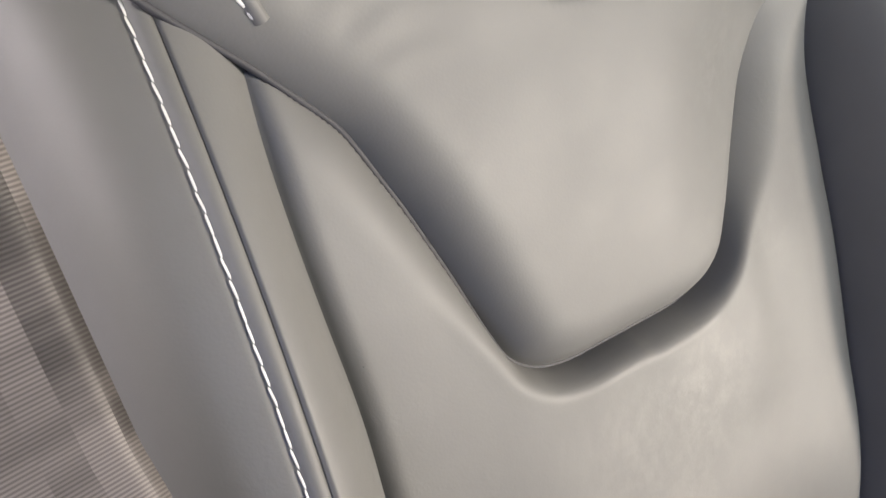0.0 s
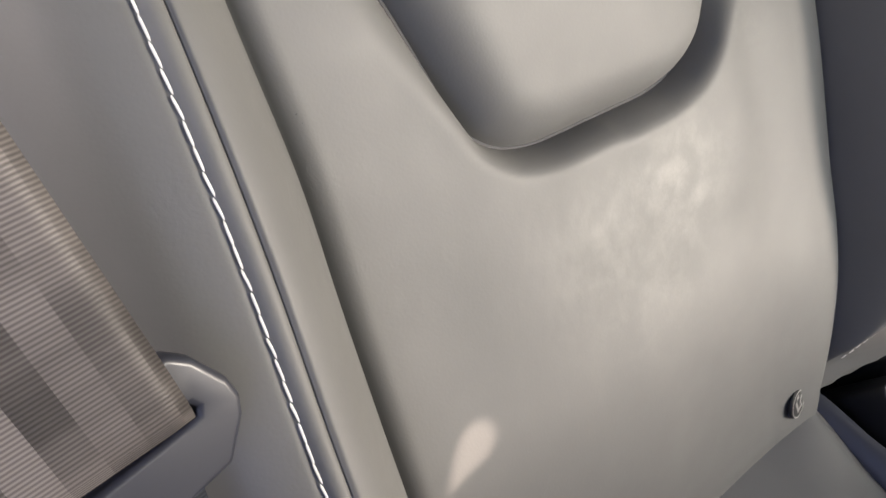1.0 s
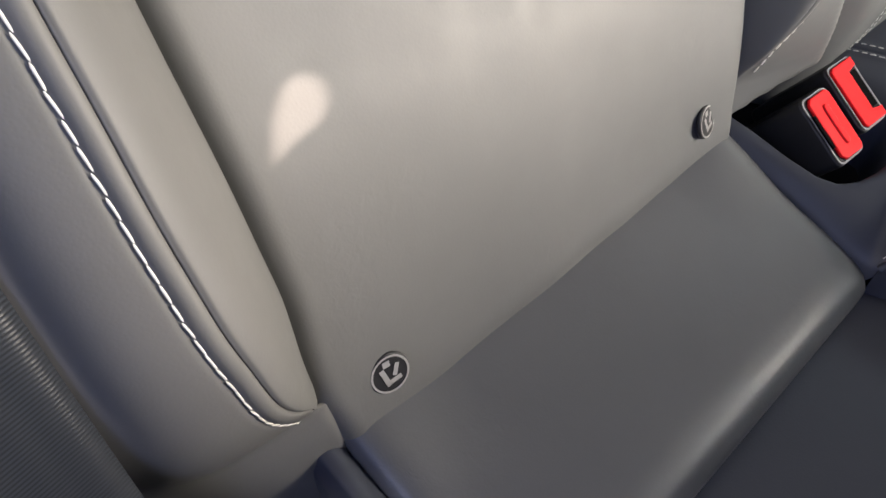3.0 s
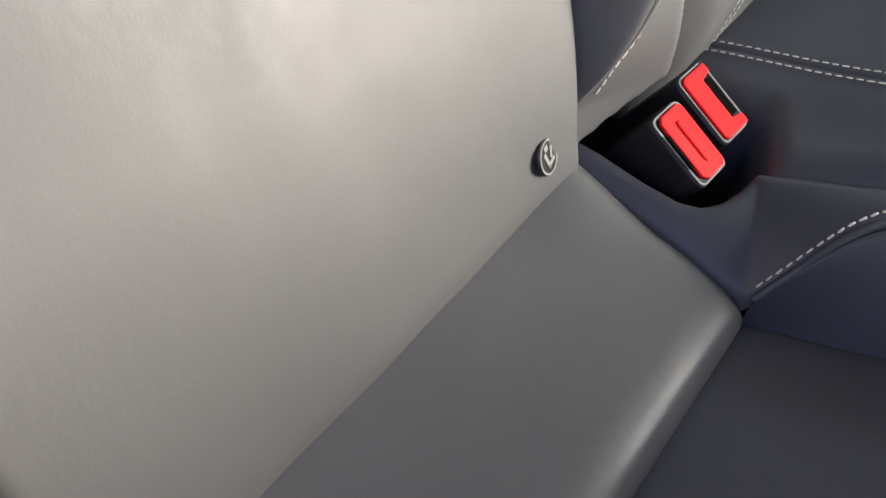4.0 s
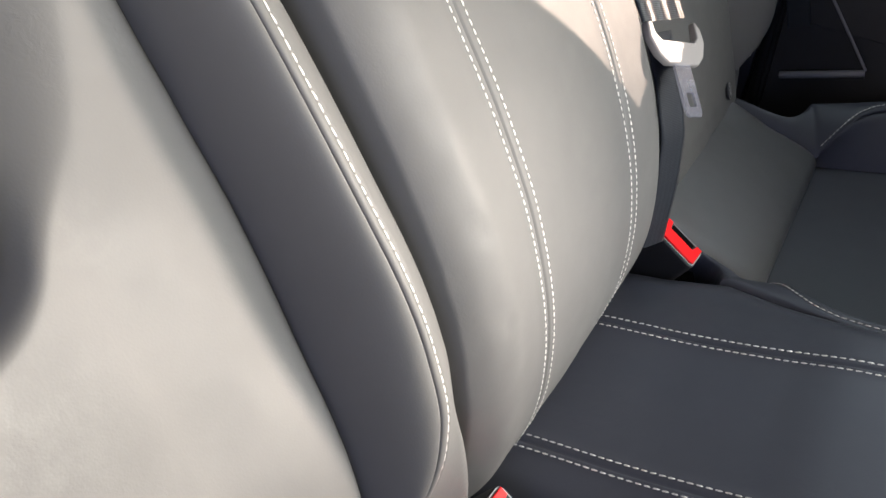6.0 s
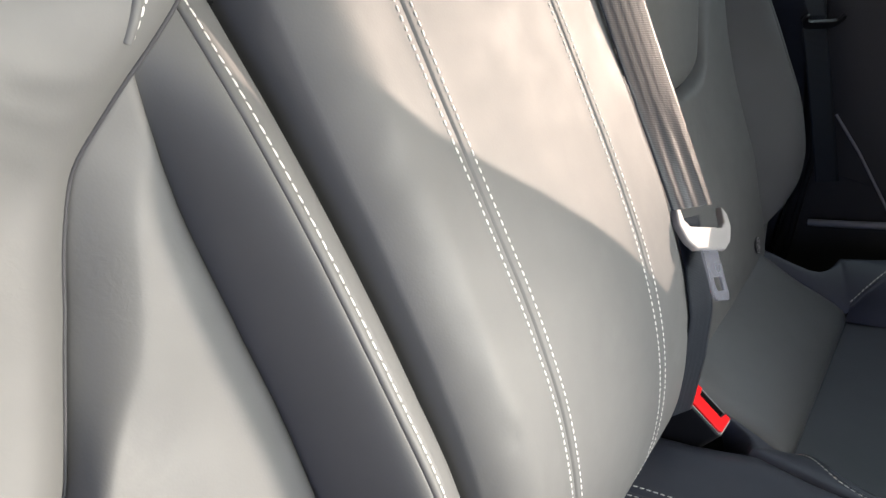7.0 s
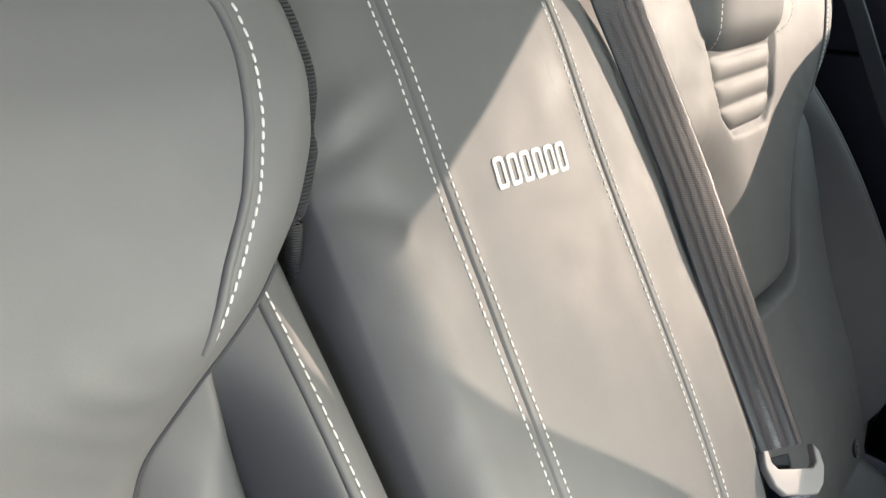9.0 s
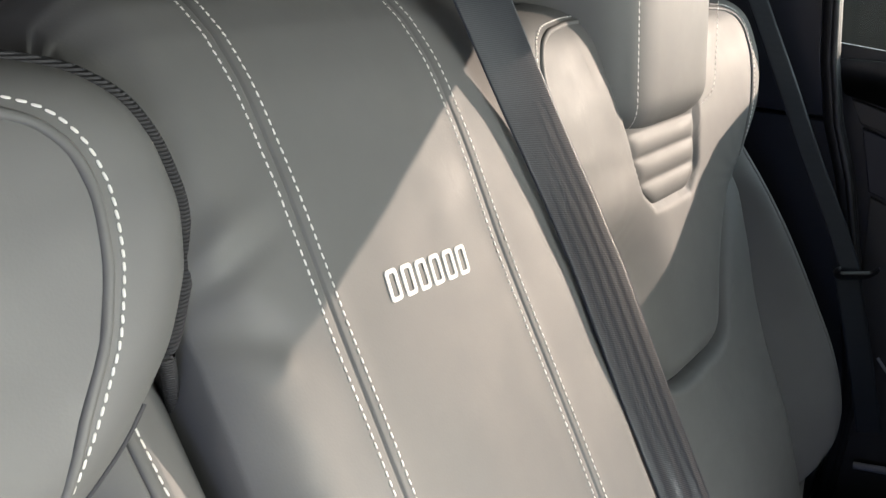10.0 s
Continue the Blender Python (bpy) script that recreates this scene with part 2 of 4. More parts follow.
def sheet(name, pts, mat, parent=None, label="", flip=False):
    """A surface from rows of points."""
    pts = np.asarray(pts, float)
    nr, nc, _ = pts.shape
    return part(name, pts.reshape(-1, 3), grid_faces(nr, nc, flip=flip), mat, parent, label)


def bm_part(name, bm, mat, parent=None, label="", flat=False):
    me = bpy.data.meshes.new(name)
    bm.to_mesh(me)
    bm.free()
    me.transform(Matrix.Scale(K, 4))
    me.materials.append(mat)
    me.polygons.foreach_set("use_smooth", [not flat] * len(me.polygons))
    ob = new(name, me)
    ob.parent = parent
    if not flat:
        ob.modifiers.new("even_faces", "WEIGHTED_NORMAL").weight = 100
    if label:
        ob["label"] = label
    return ob


def outline_prism(points, depth, m, bevel=0.0015, segments=2):
    """A plate of that outline and depth along its z, with rounded rims, laid at the pose m."""
    bm = bmesh.new()
    vs = [bm.verts.new((x, y, 0)) for x, y in points]
    f = bm.faces.new(vs)
    top = bmesh.ops.extrude_face_region(bm, geom=[f])["geom"]
    bmesh.ops.translate(bm, verts=[v for v in top if isinstance(v, bmesh.types.BMVert)], vec=(0, 0, depth))
    bmesh.ops.recalc_face_normals(bm, faces=bm.faces)
    if bevel:
        rim = [e for e in bm.edges if len(e.link_faces) == 2 and e.calc_face_angle() > 0.6 and abs(e.verts[0].co.z - e.verts[1].co.z) < 1e-6]
        bmesh.ops.bevel(bm, geom=rim, offset=bevel, segments=segments, profile=0.5, affect="EDGES")
    bm.transform(m)
    return bm


def rounded(w, h, r, n=5):
    """The outline of a rectangle with round corners, about its middle."""
    out = []
    for cx, cy, a in ((w / 2 - r, h / 2 - r, 0), (-w / 2 + r, h / 2 - r, 90), (-w / 2 + r, -h / 2 + r, 180), (w / 2 - r, -h / 2 + r, 270)):
        out += [(cx + r * math.cos(radians(a + 90 * i / n)), cy + r * math.sin(radians(a + 90 * i / n))) for i in range(n + 1)]
    return out


def axes(o, x, y):
    """A pose with its middle at o, and the given ways of x and (nearly) y."""
    x = Vector(x).normalized()
    z = x.cross(Vector(y)).normalized()
    y = z.cross(x)
    return Matrix(((x.x, y.x, z.x, o[0]), (x.y, y.y, z.y, o[1]), (x.z, y.z, z.z, o[2]), (0, 0, 0, 1)))


def resample(path, pitch):
    path = np.asarray(path, float)
    seg = np.linalg.norm(np.diff(path, axis=0), axis=1)
    at = np.r_[0, np.cumsum(seg)]
    n = max(2, int(at[-1] / pitch))
    return np.stack([np.interp(np.linspace(0, at[-1], n + 1), at, c) for c in path.T], 1)


def tube(name, path, radius, mat, parent, label="", sides=8, squash=1.0):
    p = resample(path, 0.006)
    rings = []
    for i in range(len(p)):
        t = Vector(p[min(i + 1, len(p) - 1)] - p[max(i - 1, 0)]).normalized()
        a = t.cross(Vector((0.3, 0.2, 1))).normalized()
        b = t.cross(a)
        rings.append([Vector(p[i]) + radius * (math.cos(k * math.tau / sides) * a + squash * math.sin(k * math.tau / sides) * b) for k in range(sides)])
    verts = [v for r in rings for v in r]
    return part(name, verts, grid_faces(len(p), sides, wrap=True, flip=True), mat, parent, label)


def stitches(name, path, normals, mat, parent, label, pitch=0.0062, length=0.0046, width=0.0012, lean=0.10, rng=None):
    """A run of thread: short rounded stitches lying on a line."""
    rng = rng or random.Random(len(name) + len(path))
    p, n = resample(path, pitch), resample_with(path, normals, pitch)
    verts, faces = [], []
    for i in range(len(p) - 1):
        a, b = Vector(p[i]), Vector(p[i + 1])
        up = Vector(n[i]).normalized()
        t = (b - a).normalized()
        side = up.cross(t).normalized()
        t = (t + side * (lean + rng.uniform(-0.06, 0.06))).normalized()
        side = up.cross(t)
        mid = (a + b) / 2
        half = length * rng.uniform(0.92, 1.05) / 2
        base = len(verts)
        for u, w, h in ((-1, 0.35, -0.2), (-0.72, 1, 0.75), (0, 1.1, 1.0), (0.72, 1, 0.75), (1, 0.35, -0.2)):
            for q in (-1, -0.5, 0.5, 1):
                verts.append(mid + t * (u * half) + side * (q * width * w / 2 * 1.0) + up * (width * 0.35 * h * (1 if abs(q) < 0.9 else 0.0)))
        faces += grid_faces(5, 4, base=base)
    return part(name, verts, faces, mat, parent, label)


def resample_with(path, values, pitch):
    path = np.asarray(path, float)
    values = np.asarray(values, float)
    at = np.r_[0, np.cumsum(np.linalg.norm(np.diff(path, axis=0), axis=1))]
    n = max(2, int(at[-1] / pitch))
    return np.stack([np.interp(np.linspace(0, at[-1], n + 1), at, c) for c in values.T], 1)


def on_surface(f, xs, up=0.0004):
    """Places and normals along a line on the surface f(a, b) -> world."""
    pts, nor = [], []
    for a, b in xs:
        o, u, v = (np.array(f(*q)) for q in ((a, b), (a + 0.001, b), (a, b + 0.001)))
        n = np.cross(u - o, v - o)
        n /= np.linalg.norm(n) * (1 if n[1] < 0 else -1)
        pts.append(o + n * up)
        nor.append(n)
    return pts, nor


# ---------------------------------------------------------------- outer seat backs
SHIELD_HALF = [(0.0, 0.262), (0.045, 0.262), (0.068, 0.267), (0.086, 0.280), (0.098, 0.305), (0.113, 0.340), (0.132, 0.380), (0.156, 0.422),
               (0.188, 0.452), (0.226, 0.483), (0.260, 0.520), (0.279, 0.555), (0.286, 0.590), (0.283, 0.622), (0.274, 0.648), (0.256, 0.668), (0.222, 0.682),
               (0.150, 0.690), (0.060, 0.694), (0.0, 0.695)]


def closed_curve(half, n):
    """The whole outline from its right half, evenly spaced and eased."""
    pts = half + [(-x, s) for x, s in half[-2:0:-1]]
    p = np.array(pts + pts[:1])
    at = np.r_[0, np.cumsum(np.linalg.norm(np.diff(p, axis=0), axis=1))]
    q = np.stack([np.interp(np.linspace(0, at[-1], n, endpoint=False), at, c) for c in p.T], 1)
    for _ in range(3):
        q = (np.roll(q, 1, 0) + 2 * q + np.roll(q, -1, 0)) / 4
    return q


def enclosed(points, outline):
    """Which points lie within an outline."""
    x, y = points[:, 0], points[:, 1]
    hit = np.zeros(len(points), bool)
    for (x0, y0), (x1, y1) in zip(outline, np.roll(outline, -1, 0)):
        if y0 != y1:
            hit ^= ((y0 > y) != (y1 > y)) & (x < (x1 - x0) * (y - y0) / (y1 - y0) + x0)
    return hit


def inside(points, outline):
    """The distance of points from an outline."""
    a, b = outline, np.roll(outline, -1, 0)
    best = np.full(len(points), 9.0)
    for p, q in zip(a, b):
        w = q - p
        t = np.clip(((points - p) @ w) / (w @ w), 0, 1)
        best = np.minimum(best, np.linalg.norm(points - p - t[:, None] * w, axis=1))
    return best


def inboard(x, s):
    """The inboard lower edge of the shield runs straighter than the outboard one."""
    return x + np.where(x > 0, 0.009 * np.exp(-(((s - 0.365) / 0.055) ** 2)), 0.0)


OUT = closed_curve(SHIELD_HALF, 320)
OUT[:, 0] = inboard(OUT[:, 0], OUT[:, 1])
inboard_dip = smooth([(0.16, 0.0), (0.25, 0.001), (0.28, 0.005), (0.31, 0.011), (0.35, 0.019), (0.39, 0.023), (0.42, 0.019), (0.445, 0.008), (0.465, 0.0), (0.52, 0.0)])

inboard_roll = smooth([(0.0, 0.0), (0.05, 0.001), (0.10, 0.003), (0.16, 0.007), (0.22, 0.012), (0.28, 0.012), (0.33, 0.009), (0.38, 0.006), (0.42, 0.004), (0.455, 0.0), (0.52, 0.0)])
inboard_edge = smooth([(-0.06, 0.0), (0.0, 0.001), (0.07, 0.009), (0.13, 0.014), (0.19, 0.019), (0.25, 0.021), (0.31, 0.019), (0.36, 0.016), (0.41, 0.013), (0.46, 0.008), (0.52, 0.006)])


def dip(x, s):
    """The inboard flank of the back falls away below the shoulder wing."""
    return inboard_dip(s) * step(0.02, 0.13, x) + inboard_roll(s) * step(0.09, 0.205, x)


shield_rise = smooth([(0.24, -0.004), (0.30, 0.0), (0.38, 0.006), (0.46, 0.012), (0.54, 0.022), (0.60, 0.026), (0.66, 0.016), (0.70, -0.02)])
panel_rise = smooth([(-0.06, -0.022), (-0.03, -0.002), (0.0, 0.001), (0.06, 0.006), (0.12, 0.007), (0.18, 0.002), (0.25, -0.001), (0.32, 0.0), (0.39, 0.002), (0.44, 0.002), (0.52, -0.004)])
panel_edge = smooth([(-0.06, 0.168), (-0.02, 0.174), (0.02, 0.181), (0.08, 0.185), (0.15, 0.186), (0.20, 0.187), (0.25, 0.188), (0.30, 0.189), (0.35, 0.191), (0.45, 0.192), (0.52, 0.190)])
stitch_x = smooth([(0.011, 0.182), (0.029, 0.199), (0.05, 0.215), (0.09, 0.231), (0.14, 0.237), (0.20, 0.238), (0.30, 0.236), (0.42, 0.236), (0.58, 0.238)])
def seam_x(s, side):
    """The stitched ridge of a bolster."""
    return float(stitch_x(s)) - (0.008 * float(step(0.02, 0.10, s)) if side < 0 else 0.0)


stitch_d = smooth([(0.011, 0.003), (0.029, 0.023), (0.05, 0.040), (0.09, 0.057), (0.14, 0.063), (0.18, 0.063), (0.24, 0.056), (0.30, 0.048), (0.36, 0.037), (0.42, 0.022), (0.47, 0.006), (0.52, -0.012), (0.58, -0.03)])
outer_x = smooth([(-0.05, 0.225), (-0.02, 0.248), (0.017, 0.270), (0.062, 0.283), (0.14, 0.285), (0.25, 0.282), (0.40, 0.274), (0.58, 0.268)])


def edge_x(s, side):
    """Where the lower panel meets a bolster; the inboard side is a little wider."""
    return panel_edge(s) + np.where(side > 0, inboard_edge(s), -0.009 * step(0.0, 0.08, s) * step(0.43, 0.27, s))


def shield_d(x, s, c):
    wing = step(0.10, 0.25, np.abs(x)) * step(0.42, 0.54, s)
    d = shield_rise(s) + 0.010 * wing
    # soft inset for the ribbed pad
    rib = step(0.007, -0.003, np.abs(x) - 0.068 - 0.25 * (s - 0.465)) * step(0.452, 0.464, s - 0.8 * np.maximum(0, np.abs(x) - 0.045))
    d = d - 0.006 * rib
    low = step(0.47, 0.37, s)
    r = 0.031 + 0.004 * low
    depth = 0.014 + 0.007 * low
    # faint pulled folds where the wings leave the pad
    folds = np.exp(-(((np.abs(x) - 0.150) / 0.040) ** 2) - ((s - 0.455) / 0.040) ** 2) * step(0.008, 0.03, c)
    d = d + 0.00045 * folds * np.sin(260 * (0.55 * np.abs(x) + 0.8 * s) + 2.5 * np.sin(70 * s) + 2 * np.sin(55 * x))
    u = np.clip(c / r, 0, 1)
    return d - depth * (1 - u) ** 3.0 - dip(x, s)


def panel_d(x, s, c=None):
    x, s = np.asarray(x, float), np.asarray(s, float)
    under = 0.0
    if c is None:
        q = np.atleast_2d(np.stack([np.ravel(x), np.ravel(s)], 1))
        c = inside(q, OUT).reshape(np.shape(x))
        under = np.where(enclosed(q, OUT).reshape(np.shape(x)), np.clip(c / 0.006, 0, 1) * 0.03, 0.0)
        c = np.where(under > 0, 0.0, c)
    rise = panel_rise(s) - dip(x, s)
    r = 0.014 + 0.013 * step(0.28, 0.36, s) + np.where(x > 0, 0.010, 0.0) * step(0.27, 0.33, s)
    sink = (shield_d(x, s, np.zeros_like(x)) + 0.0005 - rise) * (1 - np.clip(c / r, 0, 1)) ** np.where(x > 0, 2.1, 2.8)
    e = edge_x(s, np.sign(x))
    # outboard the panel rolls softly under the bolster, inboard it ends crisply
    wide = np.where(x < 0, 0.012, 0.010)
    u = np.clip((e - np.abs(x)) / wide, 0, 1)
    swell = np.where(x < 0, 0.001, 0.005) * step(0.11, 0.17, np.abs(x)) * np.clip(c / 0.03, 0, 1)
    return rise + sink - under + swell - np.where(x < 0, 0.007, 0.009) * (1 - u) ** 2.4


def pad_d(u, s, side=-1):
    """The inner face of a side bolster: u from the panel's edge (0) to the stitched ridge (1)."""
    low = panel_rise(s) - (0.011 if side < 0 else 0.010 + inboard_dip(s) + inboard_roll(s))
    return low + (stitch_d(s) - low) * (1 - (1 - np.clip(u, 0, 1)) ** (1.75 if side < 0 else 1.75 + 0.35 * float(step(0.06, 0.14, s))))


def skirt_d(u, s, side=0):
    top = stitch_d(np.maximum(s, 0.011)) - 0.012 * step(0.02, -0.06, s)
    return top - 0.010 * u - (top + 0.025) * np.clip(u, 0, 1) ** 4


rim_d = smooth([(-0.06, 0.0), (-0.02, 0.020), (0.0, 0.031), (0.03, 0.043), (0.06, 0.050), (0.10, 0.055), (0.14, 0.057)])


def skirt_at(x, u, s, side):
    """The skirt's cover; inboard its lower end broadens to an upright rim and tucks under."""
    d = float(skirt_d(u, s, side))
    if side > 0 and s < 0.14:
        x0 = seam_x(s, side) if s > 0.011 else 0.172
        d0 = float(stitch_d(s)) if s > 0.011 else -0.007
        v = min(1.0, max(0.0, (x - x0) / (0.246 - x0)))
        low = d0 + (float(rim_d(s)) - d0) * v - 0.09 * max(0.0, (x - 0.243) / 0.04) ** 1.5
        d += (low - d) * float(step(0.13, 0.06, s))
        d -= 0.09 * float(step(0.0, -0.022, s + 0.021 - 0.27 * (x - 0.170)))
    return d


RIDGE = 0.0085             # from a bolster's sewn groove to its stitching


def roll_height(a):
    """The rolled ridge between the groove and the stitching, and the tuck along the thread."""
    return 0.0016 * math.sin(math.pi * min(1.0, a / RIDGE)) - 0.0007 * math.exp(-(((a - RIDGE) / 0.0018) ** 2)) - 0.0010 * max(0.0, 1 - a / 0.0012)


def ring_sheet(name, outline, centre, dfun, mat, parent, label="", rings=64, drop=0.05):
    """A padded form: rings from its middle to its outline, then a rim turned in."""
    rr = 1 - (1 - np.linspace(0.0, 1.0, rings)) ** 1.7
    rr[0] = 0.004
    pts, c0 = [], np.array(centre)
    for r in rr:
        q = c0 + (outline - c0) * r
        c = inside(q, outline) if r < 1 else np.zeros(len(q))
        pts.append([back(x, s, d) for (x, s), d in zip(q, dfun(q[:, 0], q[:, 1], c))])
    q = c0 + (outline - c0) * 0.995
    d = dfun(outline[:, 0], outline[:, 1], np.zeros(len(q)))
    pts.append([back(x, s, v - drop) for (x, s), v in zip(q, d)])
    n = len(outline)
    verts = [v for ring in pts for v in ring]
    faces = grid_faces(len(pts), n, wrap=True) + [tuple(range(n))[::-1]]
    return part(name, verts, faces, mat, parent, label)


def outer_seat():
    seat = thing("seat_unit", "grey leather rear seat with raised shield pad and stitched bolsters", "car seat", "outer rear seat backs")
    # lower panel, between the bolsters
    ss = np.linspace(-0.06, 0.50, 230)
    uu = np.linspace(-1, 1, 170)
    S, U = np.meshgrid(ss, uu, indexing="ij")
    X = np.sign(U) * np.abs(U) ** 0.9 * (edge_x(S, np.sign(U)) + 0.004)
    D = panel_d(X, S)
    D += np.array([[0.0014 * noise.noise((X[i, j] * 20, S[i, j] * 16, 8.3)) for j in range(170)] for i in range(230)])
    # worn, finely wrinkled patch high on the panel
    worn = np.exp(-(((X + 0.005) / 0.075) ** 2) - ((S - 0.200) / 0.050) ** 2)
    D += worn * np.array([[0.00018 * noise.noise((X[i, j] * 190, S[i, j] * 150, 2.2)) + 0.00022 * noise.noise((X[i, j] * 330, S[i, j] * 280, 6.1)) for j in range(170)] for i in range(230)])
    D[:, 0] -= 0.03
    D[:, -1] -= 0.03
    sheet("lower_panel", [[back(X[i, j], S[i, j], D[i, j]) for j in range(170)] for i in range(230)], LEATHER, seat, "smooth light-worn grey leather panel")
    # the padded shield with its shoulder wings
    ring_sheet("shield_pad", OUT, (0.0, 0.52), shield_d, LEATHER, seat, "raised shield-shaped leather pad with shoulder wings")
    # dark tube added round the shield to paint the shade in its sewn crease
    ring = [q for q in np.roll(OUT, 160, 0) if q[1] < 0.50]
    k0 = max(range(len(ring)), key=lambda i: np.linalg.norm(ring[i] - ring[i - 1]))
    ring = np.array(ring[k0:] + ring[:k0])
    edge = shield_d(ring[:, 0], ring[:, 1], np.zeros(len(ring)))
    tube("crease_seam", [back(x, v, b + 0.0006) for (x, v), b in zip(ring, edge)], 0.0016, NEAR_BLACK, seat, "dark tube for the shade in the crease round the shield pad")
    # ribbed pad set into the shield, under the headrest
    rows = []
    for k in range(46):
        s = 0.462 + k * 0.125 / 45
        half = 0.068 + 0.25 * (s - 0.465) - 0.024 * (1 - min(1, (s - 0.462) / 0.024)) ** 2
        f = ((s - 0.462) / 0.0262) % 1.0
        puff = 0.0045 * math.sin(math.pi * f) ** 0.45 if s < 0.567 else 0.0045
        row = []
        for j in range(31):
            u = -1 + 2 * j / 30
            x = u * half
            edge = 1 - abs(u) ** 10
            row.append(back(x, s, float(shield_rise(s)) - 0.0065 + (puff + 0.001) * edge))
        rows.append(row)
    sheet("ribbed_pad", rows, LEATHER, seat, "leather pad with horizontal sewn ribs")
    # side bolsters
    for side in (-1, 1):
        name = "bolster_pad"
        ss = np.linspace(0.0115, 0.56, 130)
        uu = np.r_[np.linspace(-0.12, 0.9, 34), np.linspace(0.92, 1, 8)]
        rows = []
        for s in ss:
            e = float(edge_x(s, side)) - 0.004
            x1 = seam_x(s, side) - RIDGE * step(0.011, 0.03, s)
            row = [back(side * (e + (x1 - e) * max(u, -0.05)), s, float(pad_d(u, s, side)) - 0.0010 * step(0.93, 1.0, u) ** 2 - (0.03 if u < -0.08 else 0)) for u in uu]
            rows.append(row + [back(side * (x1 + 0.0003), s, float(stitch_d(s)) - 0.0032)])
        sheet(name, rows, LEATHER, seat, flip=side < 0)
        rows = []
        for s in np.linspace(-0.06, 0.56, 140):
            x0 = seam_x(s, side) - RIDGE * step(0.011, 0.03, s) if s > 0.011 else float(edge_x(s, side)) - 0.004
            x1 = float(outer_x(s))
            row = [back(side * x0, s, skirt_at(x0, 0, s, side) - (0.0034 if s > 0.011 else 0.004))]
            for off in np.r_[np.linspace(0, 0.016, 17), np.linspace(0.019, 1, 26)]:
                a = off if off < 0.0165 else 0.0165 + (x1 - x0 - 0.0165) * (off - 0.019) / 0.981
                u = a / (x1 - x0)
                row.append(back(side * (x0 + 0.0004 + a), s, skirt_at(x0 + a, u, s, side) + (roll_height(a) * float(step(0.02, 0.05, s)) if s > 0.011 else -0.0024 * max(0.0, 1 - u * 12) ** 2)))
            row.append(back(side * (x1 + 0.004), s, skirt_at(x1, 1, s, side) - 0.05))
            rows.append(row)
        sheet("bolster_skirt", rows, LEATHER, seat, flip=side < 0)

        def on_skirt(s, off):
            x0 = seam_x(s, side) - RIDGE * float(step(0.011, 0.03, s))
            u = (off + RIDGE) / (float(outer_x(s)) - x0)
            return back(side * (x0 + off + RIDGE), s, skirt_at(x0 + off + RIDGE, u, s, side) + roll_height(RIDGE + off) * float(step(0.02, 0.05, s)))
        line = [(s, 0.0) for s in np.linspace(0.0125, 0.53, 110)]
        pts, nor = on_surface(on_skirt, line, up=0.0008)
        nor = [n if n[1] < 0 else -n for n in nor]
        stitches("stitching", pts, nor, THREAD, seat, "white contrast stitching", width=0.0009 if side < 0 else 0.0013, length=0.0082 if side < 0 else 0.0056, pitch=0.0078 if side < 0 else 0.0068, lean=0.07)
        # ribbed cloth binding along the outer edge
        rim = [(float(outer_x(v)) + 0.003, v, float(skirt_d(1, v)) + 0.004) for v in np.linspace(0.05, 0.47, 40)]
        bind = OUT[(OUT[:, 0] > 0) & (OUT[:, 1] > 0.512) & (OUT[:, 1] < 0.68)]
        bind = bind[np.argsort(bind[:, 1])]
        rim += [(a + 0.003, v, float(shield_d(np.array([a]), np.array([v]), np.zeros(1))[0]) - 0.004) for a, v in bind]
        if side > 0:
            tube("edge_binding", [back(side * a, v, d) for a, v, d in rim], 0.005, RIBBED, seat, "black ribbed cloth binding")
        # the shoulder wing's own sewn line
        ridge = [(0.188, 0.468), (0.212, 0.503), (0.230, 0.534), (0.241, 0.567), (0.246, 0.603), (0.242, 0.628), (0.230, 0.646), (0.208, 0.657), (0.16, 0.664), (0.10, 0.667)]
        ridge = resample([(a, b, 0) for a, b in ridge], 0.004)[:, :2]
        for _ in range(4):
            ridge[1:-1] = (ridge[:-2] + 2 * ridge[1:-1] + ridge[2:]) / 4

        def on_shield(x, s):
            c = inside(np.array([[x, s]]), OUT)
            return back(x, s, float(shield_d(np.array([x]), np.array([s]), c)[0]))
        pts, nor = on_surface(on_shield, [(side * a, b) for a, b in ridge])
        nor = [n if n[1] < 0 else -n for n in nor]
        stitches("stitching", pts, nor, THREAD, seat, "white contrast stitching", width=0.0016)
        inner = [(a - 0.0075 * min(1, 0.25 + i / 14), b - 0.0055 * step(0.60, 0.66, b)) for i, (a, b) in enumerate(ridge)]
        pts, nor = on_surface(on_shield, [(side * a, b) for a, b in inner], up=-0.0010)
        tube("piping", pts, 0.0032, LEATHER, seat)
    # a pair of dark specks pressed into the panel
    bits = bmesh.new()
    for x, v, r in ((-0.1752, 0.3225, 0.0012), (-0.1738, 0.3185, 0.0010)):
        m = Matrix.Translation(back(x, v, float(panel_d(np.array([x]), np.array([v]))[0]))) @ Matrix.Rotation(AL, 4, "X")
        bmesh.ops.create_icosphere(bits, subdivisions=1, radius=r, matrix=m @ Matrix.Diagonal((0.7, 0.35, 1.2, 1)))
    bm_part("speck_mark", bits, NEAR_BLACK, seat, "small dark specks on the leather")
    # foam core and back shell
    rows = []
